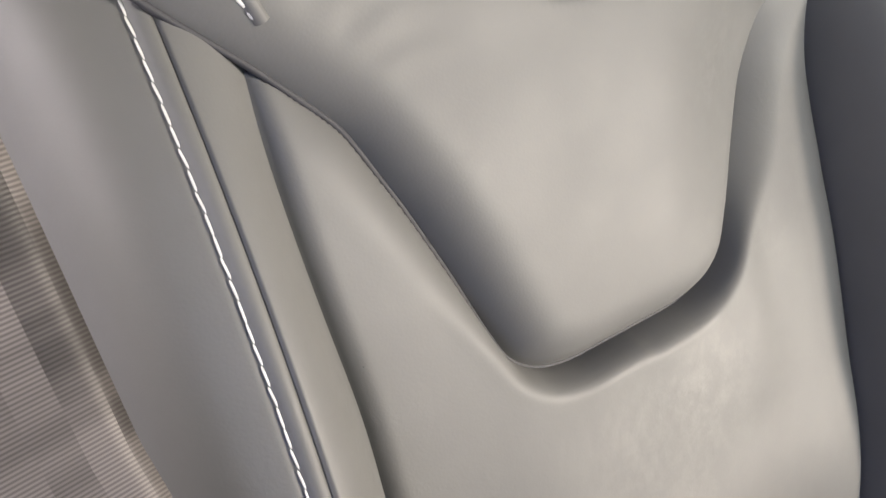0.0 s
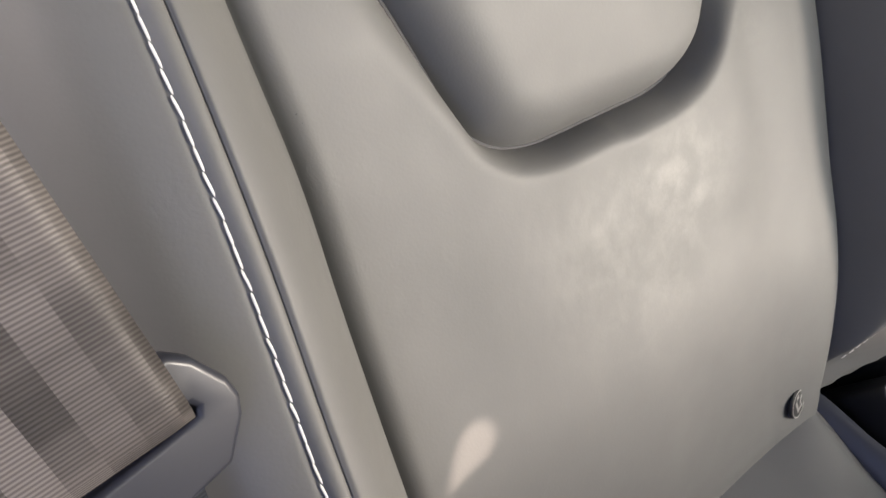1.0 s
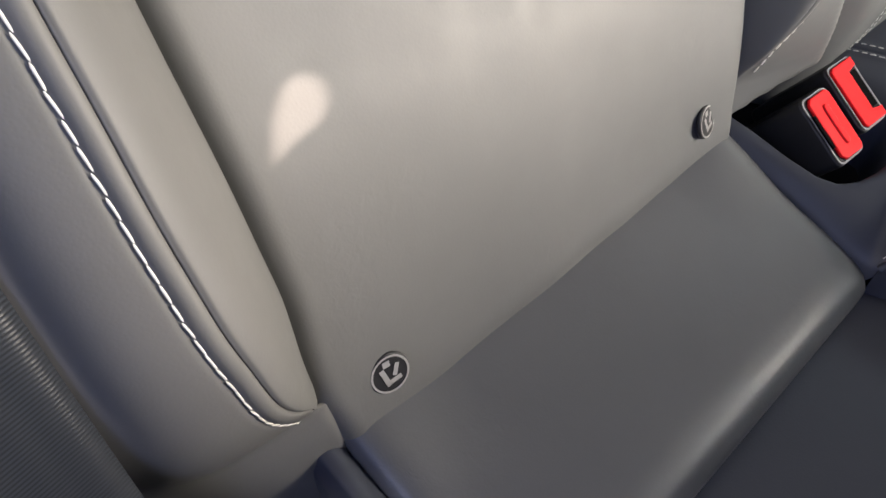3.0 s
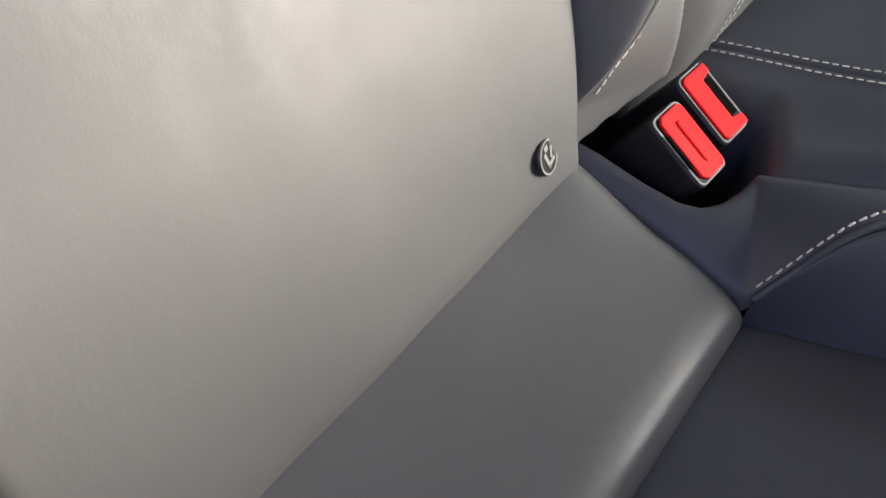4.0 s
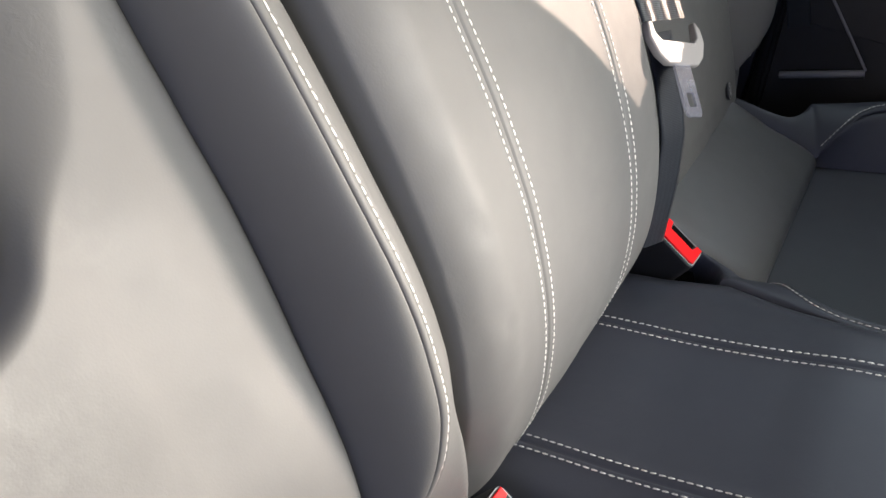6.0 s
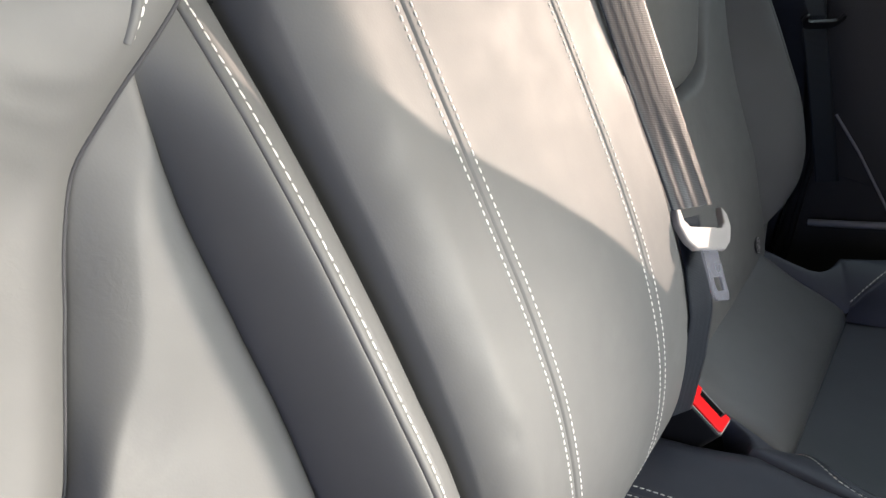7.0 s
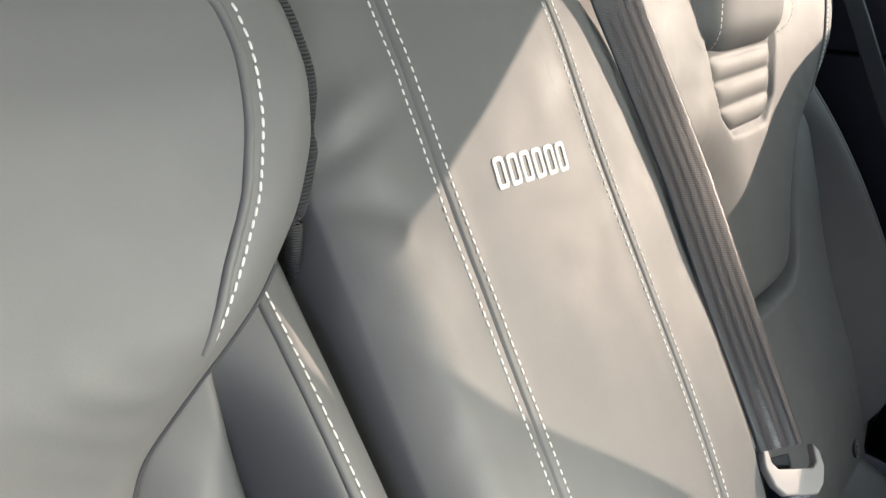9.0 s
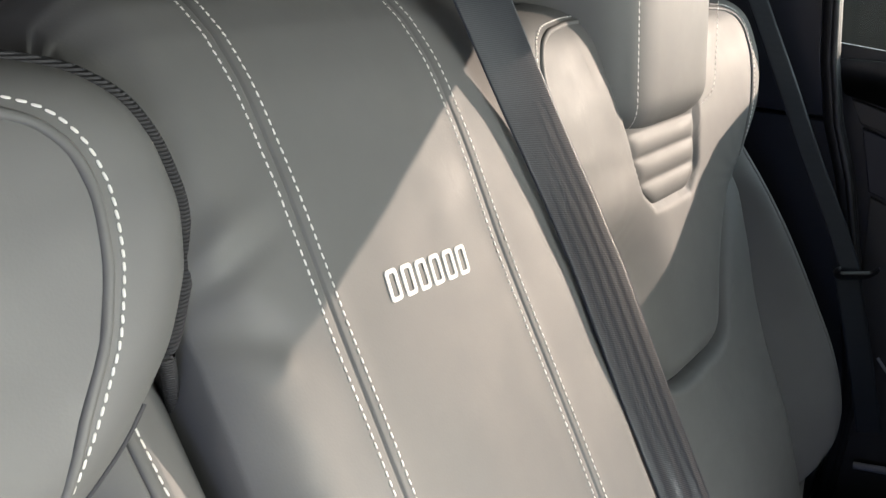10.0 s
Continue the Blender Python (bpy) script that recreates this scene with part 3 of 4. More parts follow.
    for s, d0 in ((-0.07, -0.07), (-0.05, -0.065), (0.2, -0.085), (0.5, -0.075), (0.66, -0.06), (0.70, -0.08), (0.69, -0.14), (0.3, -0.16), (-0.07, -0.14), (-0.07, -0.07)):
        w = float(outer_x(min(s, 0.5))) - 0.008
        rows.append([back(x, s, d0) for x in np.linspace(-w, w, 12)])
    sheet("seat_core", rows, BLACK, seat, "dark foam core and back shell")
    # child-seat anchor badges
    for side in (-1, 1):
        d = float(panel_d(np.array([side * 0.14]), np.array([0.0]))[0])
        m = axes(back(side * 0.14, 0.0, d - 0.001), (1, 0.18 * side, 0), (0.0, SA, CA))
        badge = bm_part("anchor_badge", outline_prism([(0.0117 * math.cos(a * math.tau / 28), 0.0117 * math.sin(a * math.tau / 28)) for a in range(28)], 0.0032, m, 0.0012), BLACK, seat, "round black child-seat anchor badge")
        bits = bmesh.new()
        ring_out, ring_in = [], []
        for a in range(28):
            c, sn = math.cos(a * math.tau / 28), math.sin(a * math.tau / 28)
            ring_out.append(bits.verts.new(m @ Vector((0.0108 * c, 0.0108 * sn, 0.0036))))
            ring_in.append(bits.verts.new(m @ Vector((0.0097 * c, 0.0097 * sn, 0.0036))))
        for a in range(28):
            b = (a + 1) % 28
            bits.faces.new((ring_out[a], ring_out[b], ring_in[b], ring_in[a]))
        for cx, cy, w, h, turn in ((-0.003, -0.001, 0.0028, 0.0110, 14), (0.0012, -0.0042, 0.0090, 0.0026, 8), (0.0035, 0.0015, 0.0024, 0.0072, -24), (-0.001, 0.0065, 0.004, 0.0035, 0)):
            r = Matrix.Rotation(radians(turn), 4, "Z")
            vs = [bits.verts.new(m @ (Vector((cx, cy, 0.0038)) + r @ Vector((a * w / 2, b * h / 2, 0)))) for a, b in ((-1, -1), (1, -1), (1, 1), (-1, 1))]
            bits.faces.new(vs)
        bm_part("emblem", bits, BADGE, badge, "bright embossed pictogram", flat=True)
    return seat


# ---------------------------------------------------------------- middle seat back
MID = 0.437
mid_path = smooth([(-0.07, -0.030), (-0.04, 0.002), (0.0, 0.033), (0.05, 0.056), (0.10, 0.070), (0.16, 0.077), (0.22, 0.076), (0.30, 0.067), (0.40, 0.052), (0.50, 0.038), (0.60, 0.026), (0.65, 0.016), (0.68, 0.004)])
MID_TOP = [(0.704, -0.012), (0.722, -0.032), (0.735, -0.056), (0.743, -0.085), (0.745, -0.12), (0.73, -0.16)]


def mid_rows():
    rows = [(s, float(mid_path(s))) for s in np.linspace(-0.07, 0.68, 110)]
    top = resample([(a, b, 0) for a, b in [rows[-1]] + MID_TOP], 0.006)
    return rows + [(a, b) for a, b, _ in top[1:]]


def mid_cross(x):
    """How far the cover falls away from the crown at x, and into its two sewn furrows."""
    u = np.abs(x - MID)
    r, e = 0.013, 0.163
    a = np.clip((u - e + 0.95 * r) / r, 0, 0.955)
    right = r * (1 - np.sqrt(1 - a * a)) + 14.0 * np.clip(u - e, 0, 1)
    left = 0.022 * np.clip((u - 0.125) / 0.042, 0, 1) ** 2.2 + 12.0 * np.clip(u - 0.167, 0, 1)
    fall = np.where(x < MID, left, right) + 0.0016 * np.clip(u / 0.085, 0, 1) ** 2
    f = np.abs(u - 0.085)
    return fall + 0.0014 * np.exp(-((f / 0.0012) ** 2)) - 0.0004 * np.exp(-(((f - 0.007) / 0.005) ** 2))


def mid_point(x, row):
    """A place on the middle back's cover; the cover falls away along its own normal."""
    rows = MID_ROWS
    i = int(np.clip(row, 0, len(rows) - 1.001))
    f = row - i
    (s0, d0), (s1, d1) = rows[i], rows[i + 1]
    s, d = s0 + (s1 - s0) * f, d0 + (d1 - d0) * f
    l = math.hypot(s1 - s0, d1 - d0)
    ns, nd = -(d1 - d0) / l, (s1 - s0) / l
    c = float(mid_cross(x)) + 0.0010 * noise.noise((x * 22, s * 13, 1.7)) + 0.0010 * noise.noise((x * 60, s * 45, 4.1)) * float(step(0.34, 0.29, x))
    # sat-in folds beside the near shoulder and two dents by the edge
    c += 0.0040 * float(np.exp(-(((x - 0.292) / 0.035) ** 2) - ((s - 0.545 - 0.35 * (x - 0.29)) / 0.007) ** 2))
    c -= 0.0030 * float(np.exp(-(((x - 0.300) / 0.030) ** 2) - ((s - 0.562 - 0.35 * (x - 0.29)) / 0.010) ** 2))
    c += 0.0045 * float(np.exp(-(((x - 0.298) / 0.03) ** 2) - ((s - 0.515 + 0.5 * (x - 0.29)) / 0.012) ** 2))
    c += 0.0016 * float(np.exp(-(((x - 0.300) / 0.005) ** 2) - ((s - 0.182) / 0.005) ** 2)) + 0.0016 * float(np.exp(-(((x - 0.302) / 0.005) ** 2) - ((s - 0.113) / 0.005) ** 2))
    wide = 0.020 * float(step(0.30, 0.52, s)) * float(step(0.10, 0.165, x - MID))
    return back(x + wide, s - ns * c, d - nd * c)


MID_ROWS = mid_rows()


def middle_seat():
    seat = thing("middle_seat_unit", "grey leather middle seat back with two double-stitched seams", "car seat")
    half = 0.155
    us = sorted(set(np.round(np.r_[np.linspace(-0.172, half + 0.013, 122), np.linspace(0.073, 0.097, 26), np.linspace(-0.097, -0.073, 26)], 5)))
    rows = []
    for r in range(len(MID_ROWS)):
        rows.append([mid_point(MID + u, r) for u in us])
    sheet("cover", rows, LEATHER, seat, "smooth grey leather cover")
    for side in (-1, 1):
        edge = [[mid_point(MID + (half + 0.013 if side > 0 else -0.172), r) for r in range(len(MID_ROWS))]]
        a = np.array(edge[0])
        edge = [a, a + (side * 0.004, 0.02, -0.006), a + (0, 0.09, -0.03)]
        sheet("side_gusset", edge, MESH_CLOTH, seat, "black mesh side gusset", flip=side > 0)
        for off in (-0.0068, 0.0068):
            line = [(MID + side * 0.085 + off, r) for r in np.linspace(3, len(MID_ROWS) - 8, 150)]
            pts = [np.array(mid_point(*q)) for q in line]
            nor = []
            for (x, r), p in zip(line, pts):
                t = np.array(mid_point(x, r + 0.3)) - p
                n = np.cross((1, 0, 0), t)
                nor.append(n / np.linalg.norm(n))
            pts = [p + n * 0.0003 for p, n in zip(pts, nor)]
            stitches("stitching", pts, nor, THREAD, seat, "white contrast stitching", width=0.0013, length=0.0042, pitch=0.0060, lean=0.04)
    # embroidered maker's mark, as six plain blocks
    for k in range(6):
        x0 = MID - 0.0385 + k * 0.0140
        row = (0.5050 - 0.0035 * k / 5 + 0.07) / 0.75 * 109
        o = Vector(mid_point(x0 + 0.005, row))
        up = Vector(mid_point(x0, row + 2)) - Vector(mid_point(x0, row))
        m = axes(o + Vector(back(0, 0, 0.0002)) - Vector(back(0, 0, 0)), (1, 0, 0), up)
        bm = bmesh.new()
        lean = 0.10
        outl = [(x + y * lean, y) for x, y in rounded(0.0108, 0.021, 0.0026, 3)]
        inn = [(x + y * lean, y) for x, y in rounded(0.0054, 0.0150, 0.0012, 3)]
        a = [bm.verts.new(m @ Vector((x, y, 0.0))) for x, y in outl]
        a2 = [bm.verts.new(m @ Vector((x * 0.97, y * 0.985, 0.0006))) for x, y in outl]
        b2 = [bm.verts.new(m @ Vector((x, y, 0.0006))) for x, y in inn]
        b = [bm.verts.new(m @ Vector((x, y, 0.0))) for x, y in inn]
        for q in range(len(a)):
            e = (q + 1) % len(a)
            for lo, hi in ((a, a2), (a2, b2), (b2, b)):
                bm.faces.new((lo[q], lo[e], hi[e], hi[q]))
        bm_part("embroidered_block", bm, THREAD, seat, "raised off-white embroidery")
    return seat


near_seat = outer_seat()


def mirrored(thing_ob, middle, widen=0.0):
    """A twin of a thing, mirrored across x = middle; widen: how much further its outer flank reaches."""
    made = {}
    for o in (thing_ob, *thing_ob.children_recursive):
        twin = o.copy()
        scene.collection.objects.link(twin)
        made[o] = twin
        twin.parent = made.get(o.parent)
        if o.data:
            me = o.data.copy()
            co = np.empty(len(me.vertices) * 3)
            me.vertices.foreach_get("co", co)
            co = co.reshape(-1, 3)
            x = -co[:, 0] / K
            co[:, 0] = (2 * middle + x + widen * step(0.09, 0.20, x)) * K
            me.vertices.foreach_set("co", co.ravel())
            me.flip_normals()
            me.update()
            twin.data = me
    return made[thing_ob]


far_seat = mirrored(near_seat, MID, 0.022)
middle_seat()

# ---------------------------------------------------------------- cushions
mid_cush = smooth([(-0.60, 0.43), (-0.45, 0.446), (-0.35, 0.448), (-0.28, 0.442), (-0.23, 0.430), (-0.18, 0.412), (-0.14, 0.399), (-0.10, 0.3875), (-0.06, 0.378), (-0.02, 0.368), (0.03, 0.350)])


def mid_cushion():
    c = thing("middle_seat_cushion", "leather middle cushion with double-stitched seams, blue shade in its colour", "car seat")
    ys = np.linspace(0.03, -0.60, 120)
    us = sorted(set(np.round(np.r_[np.linspace(-0.215, 0.200, 108), np.linspace(0.073, 0.097, 20), np.linspace(-0.097, -0.073, 20)], 5)))

    def z(x, y):
        u = np.abs(x - MID)
        lim = np.interp(-y, [0.0, 0.085, 0.112, 0.167, 0.218, 0.32, 0.6], [0.146, 0.146, 0.203, 0.180, 0.163, 0.151, 0.150]) if x < MID else np.interp(-y, [-0.03, 0.05, 0.112, 0.167, 0.218, 0.32, 0.6], [0.194, 0.194, 0.203, 0.180, 0.163, 0.151, 0.150])
        fall = 0.012 * np.clip((u - lim + 0.030) / 0.030, 0, 1) ** 2 + 3.0 * np.clip(u - lim, 0, 1)
        f = np.abs(u - 0.085)
        return float(mid_cush(y) - fall - 0.006 * step(0.085, 0.16, u) - 0.0012 * np.exp(-((f / 0.0018) ** 2)) + 0.0008 * np.exp(-(((f - 0.007) / 0.005) ** 2)))
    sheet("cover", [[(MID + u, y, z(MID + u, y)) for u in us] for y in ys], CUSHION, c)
    for side in (-1, 1):
        for off in (-0.0068, 0.0068):
            x = MID + side * 0.085 + off
            pts = [(x, y, z(x, y) + 0.0004) for y in np.linspace(-0.015, -0.5, 160)]
            stitches("stitching", pts, [(0, 0.2, 1)] * len(pts), THREAD, c, "white contrast stitching", width=0.0015, pitch=0.0068, length=0.0050, lean=0.04)
    base = [[(MID + a * w, y, z0) for a in (-1, 1)] for y, z0, w in ((0.03, 0.30, 0.2), (-0.60, 0.30, 0.2))]
    sheet("cushion_base", base, BLACK, c)
    return c


def outer_cushion():
    """Cushion of an outer seat, about its own middle."""
    c = thing("rear_seat_cushion", "leather seat cushion with recessed centre and piping, shade in its dark tone", "car seat", "outer rear seat cushions")
    # rear strip, sloping to a rounded ridge
    prof = [(0.03, 0.378), (0.0, 0.3745), (-0.03, 0.3685), (-0.07, 0.3597), (-0.09, 0.3552), (-0.105, 0.3512), (-0.118, 0.3474), (-0.128, 0.3433), (-0.136, 0.3385), (-0.142, 0.329), (-0.145, 0.30)]
    prof = resample([(0, a, b) for a, b in prof], 0.004)
    rows = []
    for _, y, z in prof:
        w = 0.173
        rows.append([(x, y, z + 0.010 * step(0.10, 0.17, abs(x)) * step(-0.08, 0.0, y) - 0.007 * np.clip((abs(x) - 0.155) / 0.019, 0, 1) ** 2 - (0.03 if abs(x) > w else 0)) for x in np.r_[-0.1735, np.linspace(-w, w, 60), 0.1735]])
    sheet("rear_strip", rows, STRIP, c, "smooth charcoal leather strip along the backrest")
    # recessed centre pad
    rows = []
    for y in np.linspace(-0.135, -0.60, 40):
        w = float(np.interp(-y, [0.13, 0.20, 0.25, 0.6], [0.172, 0.193, 0.209, 0.235]))
        z = 0.318 + 0.10 * (-y - 0.14)
        rows.append([(x, y, z - 0.002 * abs(x / w) ** 8) for x in np.linspace(-w - 0.004, w + 0.004, 40)])
    sheet("centre_pad", rows, PERFORATED, c, "recessed leather centre pad, shade in its dark tone")
    # side bolsters with a piped edge
    for side in (-1, 1):
        pipe = [(0.1745, -0.141, 0.343), (0.186, -0.150, 0.360), (0.203, -0.160, 0.376), (0.222, -0.170, 0.387), (0.240, -0.186, 0.393), (0.254, -0.210, 0.398), (0.262, -0.25, 0.408), (0.266, -0.32, 0.425), (0.268, -0.45, 0.435), (0.268, -0.60, 0.42)]
        pipe = resample(pipe, 0.006)
        for _ in range(6):
            pipe[1:-1] = (pipe[:-2] + 2 * pipe[1:-1] + pipe[2:]) / 4
        # inner slope from the centre pad up to the piping
        rows = []
        for x, y, z in pipe:
            lo = np.interp(-y, [0.13, 0.20, 0.25, 0.6], [0.172, 0.193, 0.209, 0.235])
            zl = min(z - 0.001, 0.318 + 0.10 * (-y - 0.14))
            row = []
            for u in np.linspace(0, 1, 16):
                row.append((side * (lo - 0.002 + (x - lo) * u), y, zl + (z - zl) * math.sin(u * math.pi / 2) ** 0.9 - 0.004 * step(0.85, 1.0, u)))
            rows.append(row)
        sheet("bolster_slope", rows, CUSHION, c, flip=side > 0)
        # outer band from the strip's edge and the piping to the middle cushion's seam
        ys = np.linspace(0.03, -0.138, 34)
        lead = [(0.1725, y, float(np.interp(-y, [-0.03, 0.0, 0.03, 0.07, 0.105, 0.125, 0.141], [0.374, 0.372, 0.364, 0.3545, 0.3455, 0.340, 0.338]))) for y in ys]
        lip = [(0.190, 0.03, 0.378), (0.190, -0.02, 0.376), (0.190, -0.05, 0.372), (0.1925, -0.074, 0.369), (0.198, -0.087, 0.369), (0.207, -0.096, 0.372), (0.220, -0.102, 0.377), (0.234, -0.105, 0.382)]
        lip = resample(lip, 0.002)
        seam = resample([(0.234, -0.105, 0.382), (0.243, -0.130, 0.387), (0.252, -0.155, 0.391), (0.262, -0.182, 0.396), (0.275, -0.225, 0.405), (0.287, -0.32, 0.425), (0.288, -0.60, 0.42)], 0.003)
        rows = []
        for k, p in enumerate(lead + [tuple(q) for q in pipe]):
            p = np.array(p)
            if k < len(lead):
                q = np.array([np.interp(k / (len(lead) - 1), np.linspace(0, 1, len(lip)), c) for c in lip.T])
            else:
                f = (k - len(lead)) / (len(pipe) - 1)
                q = np.array([np.interp(f, np.linspace(0, 1, len(seam)), c) for c in seam.T])
            row = [(side * (p[0] - 0.001), p[1], p[2] - 0.008)]
            for u in np.linspace(0.02, 1, 20):
                w = p + (q - p) * u
                row.append((side * w[0], w[1], w[2] + 0.004 * math.sin(math.pi * u) - 0.003 * max(0, 1 - u * 10) ** 2 - 0.003 * max(0, u * 8 - 7) ** 2))
            for dx, dz in ((0.0025, 0.007), (0.0035, 0.014), (0.004, 0.06)):
                row.append((side * (q[0] + dx), q[1] + dx * 0.5, q[2] - dz))
            rows.append(row)
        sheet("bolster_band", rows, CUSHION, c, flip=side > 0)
        pts = [(side * (x + 0.0045), y + 0.003 * step(0.30, 0.2, -y), z + 0.0040) for x, y, z in pipe]
        stitches("stitching", pts, [(0, 0.1, 1)] * len(pts), THREAD, c, "white contrast stitching", width=0.0017, pitch=0.0068, length=0.005)
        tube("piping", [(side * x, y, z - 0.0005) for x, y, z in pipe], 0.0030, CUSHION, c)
    sheet("cushion_base", [[(x, y, 0.295) for x in (-0.28, 0.28)] for y in (0.03, -0.60)], BLACK, c)
    return c


near_cushion = outer_cushion()
copy_thing(near_cushion, pose(2 * MID * K, 0, 0))
mid_cushion()


# ---------------------------------------------------------------- buckles
def buckle(centre, slot_side, label):
    """A belt buckle standing in its well, its red button leaning up and forward."""
    b = thing("seat_belt_buckle", label, "seat belt buckle", "rear seat belt buckles")
    wide = Vector((-0.06, -0.87, -0.49)).normalized()
    thick = Vector((1, -0.05, 0)).normalized()
    m = axes(centre, wide, thick * -1)
    if m.col[2].z < 0:
        m = axes(centre, wide, thick)
    down = Matrix.Translation((0, 0, -0.075))
    bm_part("housing", outline_prism(rounded(0.0545, 0.0335, 0.006), 0.0745, m @ down, 0.0022), BLACK, b)
    # bright rim line round the button
    o, i = rounded(0.0525, 0.0310, 0.005), rounded(0.0500, 0.0285, 0.004)
    bm = bmesh.new()
    a = [bm.verts.new(m @ Vector((x, y, 0.0003))) for x, y in o]
    c = [bm.verts.new(m @ Vector((x, y, 0.0003))) for x, y in i]
    for q in range(len(a)):
        e = (q + 1) % len(a)
        bm.faces.new((a[q], a[e], c[e], c[q]))
    bm_part("rim", bm, RIM, b, "thin light grey rim line")
    sgn = slot_side * (1 if (m.to_3x3() @ Vector((0, 1, 0))).x > 0 else -1)
    # red button: a bar with two ears round the tongue slot
    w, h = 0.0490, 0.0275
    pts = [(-w / 2, -h / 2 + 0.003), (-w / 2 + 0.003, -h / 2), (w / 2 - 0.003, -h / 2), (w / 2, -h / 2 + 0.003), (w / 2, h / 2), (w / 2 - 0.007, h / 2), (w / 2 - 0.009, h / 2 - 0.0105), (-w / 2 + 0.009, h / 2 - 0.0105), (-w / 2 + 0.007, h / 2), (-w / 2, h / 2)]
    if slot_side < 0:
        pts = [(-w / 2, -h / 2 + 0.003), (-w / 2 + 0.003, -h / 2), (w / 2 - 0.003, -h / 2), (w / 2, -h / 2 + 0.003), (w / 2, h / 2 - 0.006), (w / 2 - 0.004, h / 2 - 0.002), (-w / 2 + 0.004, h / 2 - 0.002), (-w / 2, h / 2 - 0.006)]
    pts = [(x, y * sgn) for x, y in pts]
    if sgn < 0:
        pts = pts[::-1]
    bm_part("release_button", outline_prism(pts, 0.0030, m @ Matrix.Translation((0, 0, -0.0004)), 0.0010), RED, b, "bright red plastic release button")
    if slot_side < 0:
        bar = rounded(0.032, 0.0056, 0.0024, 3)
        bm_part("button_ridge", outline_prism([(x, y - 0.001 * sgn) for x, y in bar], 0.0022, m @ Matrix.Translation((0, 0, 0.0020)), 0.0013), RED, b, "raised ridge on the button")
    # thin black plate: the dark inside of the tongue slot put in colour
    if slot_side > 0:
        slot = rounded(0.0300, 0.0085, 0.001, 2)
        bm_part("tongue_slot", outline_prism([(x, y + 0.0085 * sgn) for x, y in slot], 0.0006, m @ Matrix.Translation((0, 0, 0.0)), 0.0), SLOT_SHADE, b)
    else:
        slot = rounded(0.0260, 0.0022, 0.0008, 2)
        bm_part("tongue_slot", outline_prism([(x, y + 0.0132 * sgn) for x, y in slot], 0.0022, m @ Matrix.Translation((0, 0, 0.0)), 0.0), SLOT_SHADE, b)
    return b


buckle((0.2235, -0.060, 0.3865), -1, "black seat belt buckle with full red button, in the cushion gap")
buckle((0.2650, -0.0555, 0.390), 1, "black seat belt buckle with slotted red button, in the cushion gap")
buckle((0.6530, -0.0510, 0.394), 1, "black seat belt buckle with slotted red button, standing alone")

# wells in which the buckles stand
for x0 in (0.245, 2 * MID - 0.245):
    well = thing("buckle_well", "black cloth-lined well between the seat cushions", "car seat", "buckle wells")
    rows = [[(x0 + a, y, z) for a, z in ((-0.051, 0.350), (-0.050, 0.33), (0.0, 0.31), (0.046, 0.33), (0.049, 0.345))] for y in (0.03, -0.03, -0.08, -0.104)]
    rows.append([(x0 + a, -0.108, 0.335) for a in (-0.045, -0.03, 0.0, 0.03, 0.04)])
    sheet("lining", rows, MESH_CLOTH, well)


# ---------------------------------------------------------------- belts
def strap(name, path, across, width, mat, parent, label="", thick=0.0013, cup=0.0, folds=0.0):
    """A woven strap of some thickness along a path; across: the way of its width at each point."""
    path = np.asarray(path, float)
    pitch = 0.008
    p = resample(path, pitch)
    w = resample_with(path, across, pitch)
    verts, uv = [], []
    n = 25 if folds else 9
    run = 0.0
    for i in range(len(p)):
        t = Vector(p[min(i + 1, len(p) - 1)] - p[max(i - 1, 0)]).normalized()
        a = Vector(w[i]).normalized()
        up = t.cross(a).normalized()
        if i:
            run += float(np.linalg.norm(p[i] - p[i - 1]))
        ring = [(-0.5 + k / (n - 1), 1) for k in range(n)] + [(0.5 - k / (n - 1), -1) for k in range(n)]
        for u, f in ring:
            e = 0.35 if abs(u) > 0.49 else 1.0
            verts.append(Vector(p[i]) + a * (u * width) + up * (f * thick / 2 * e + cup * (1 - 4 * u * u) + folds * float(step(0.80, 1.0, i / (len(p) - 1))) * math.cos(19 * u + 0.6)))
            uv.append((u + 0.5, run))
    faces = grid_faces(len(p), 2 * n, wrap=True)
    return part(name, verts, faces, mat, parent, label, uv=uv)


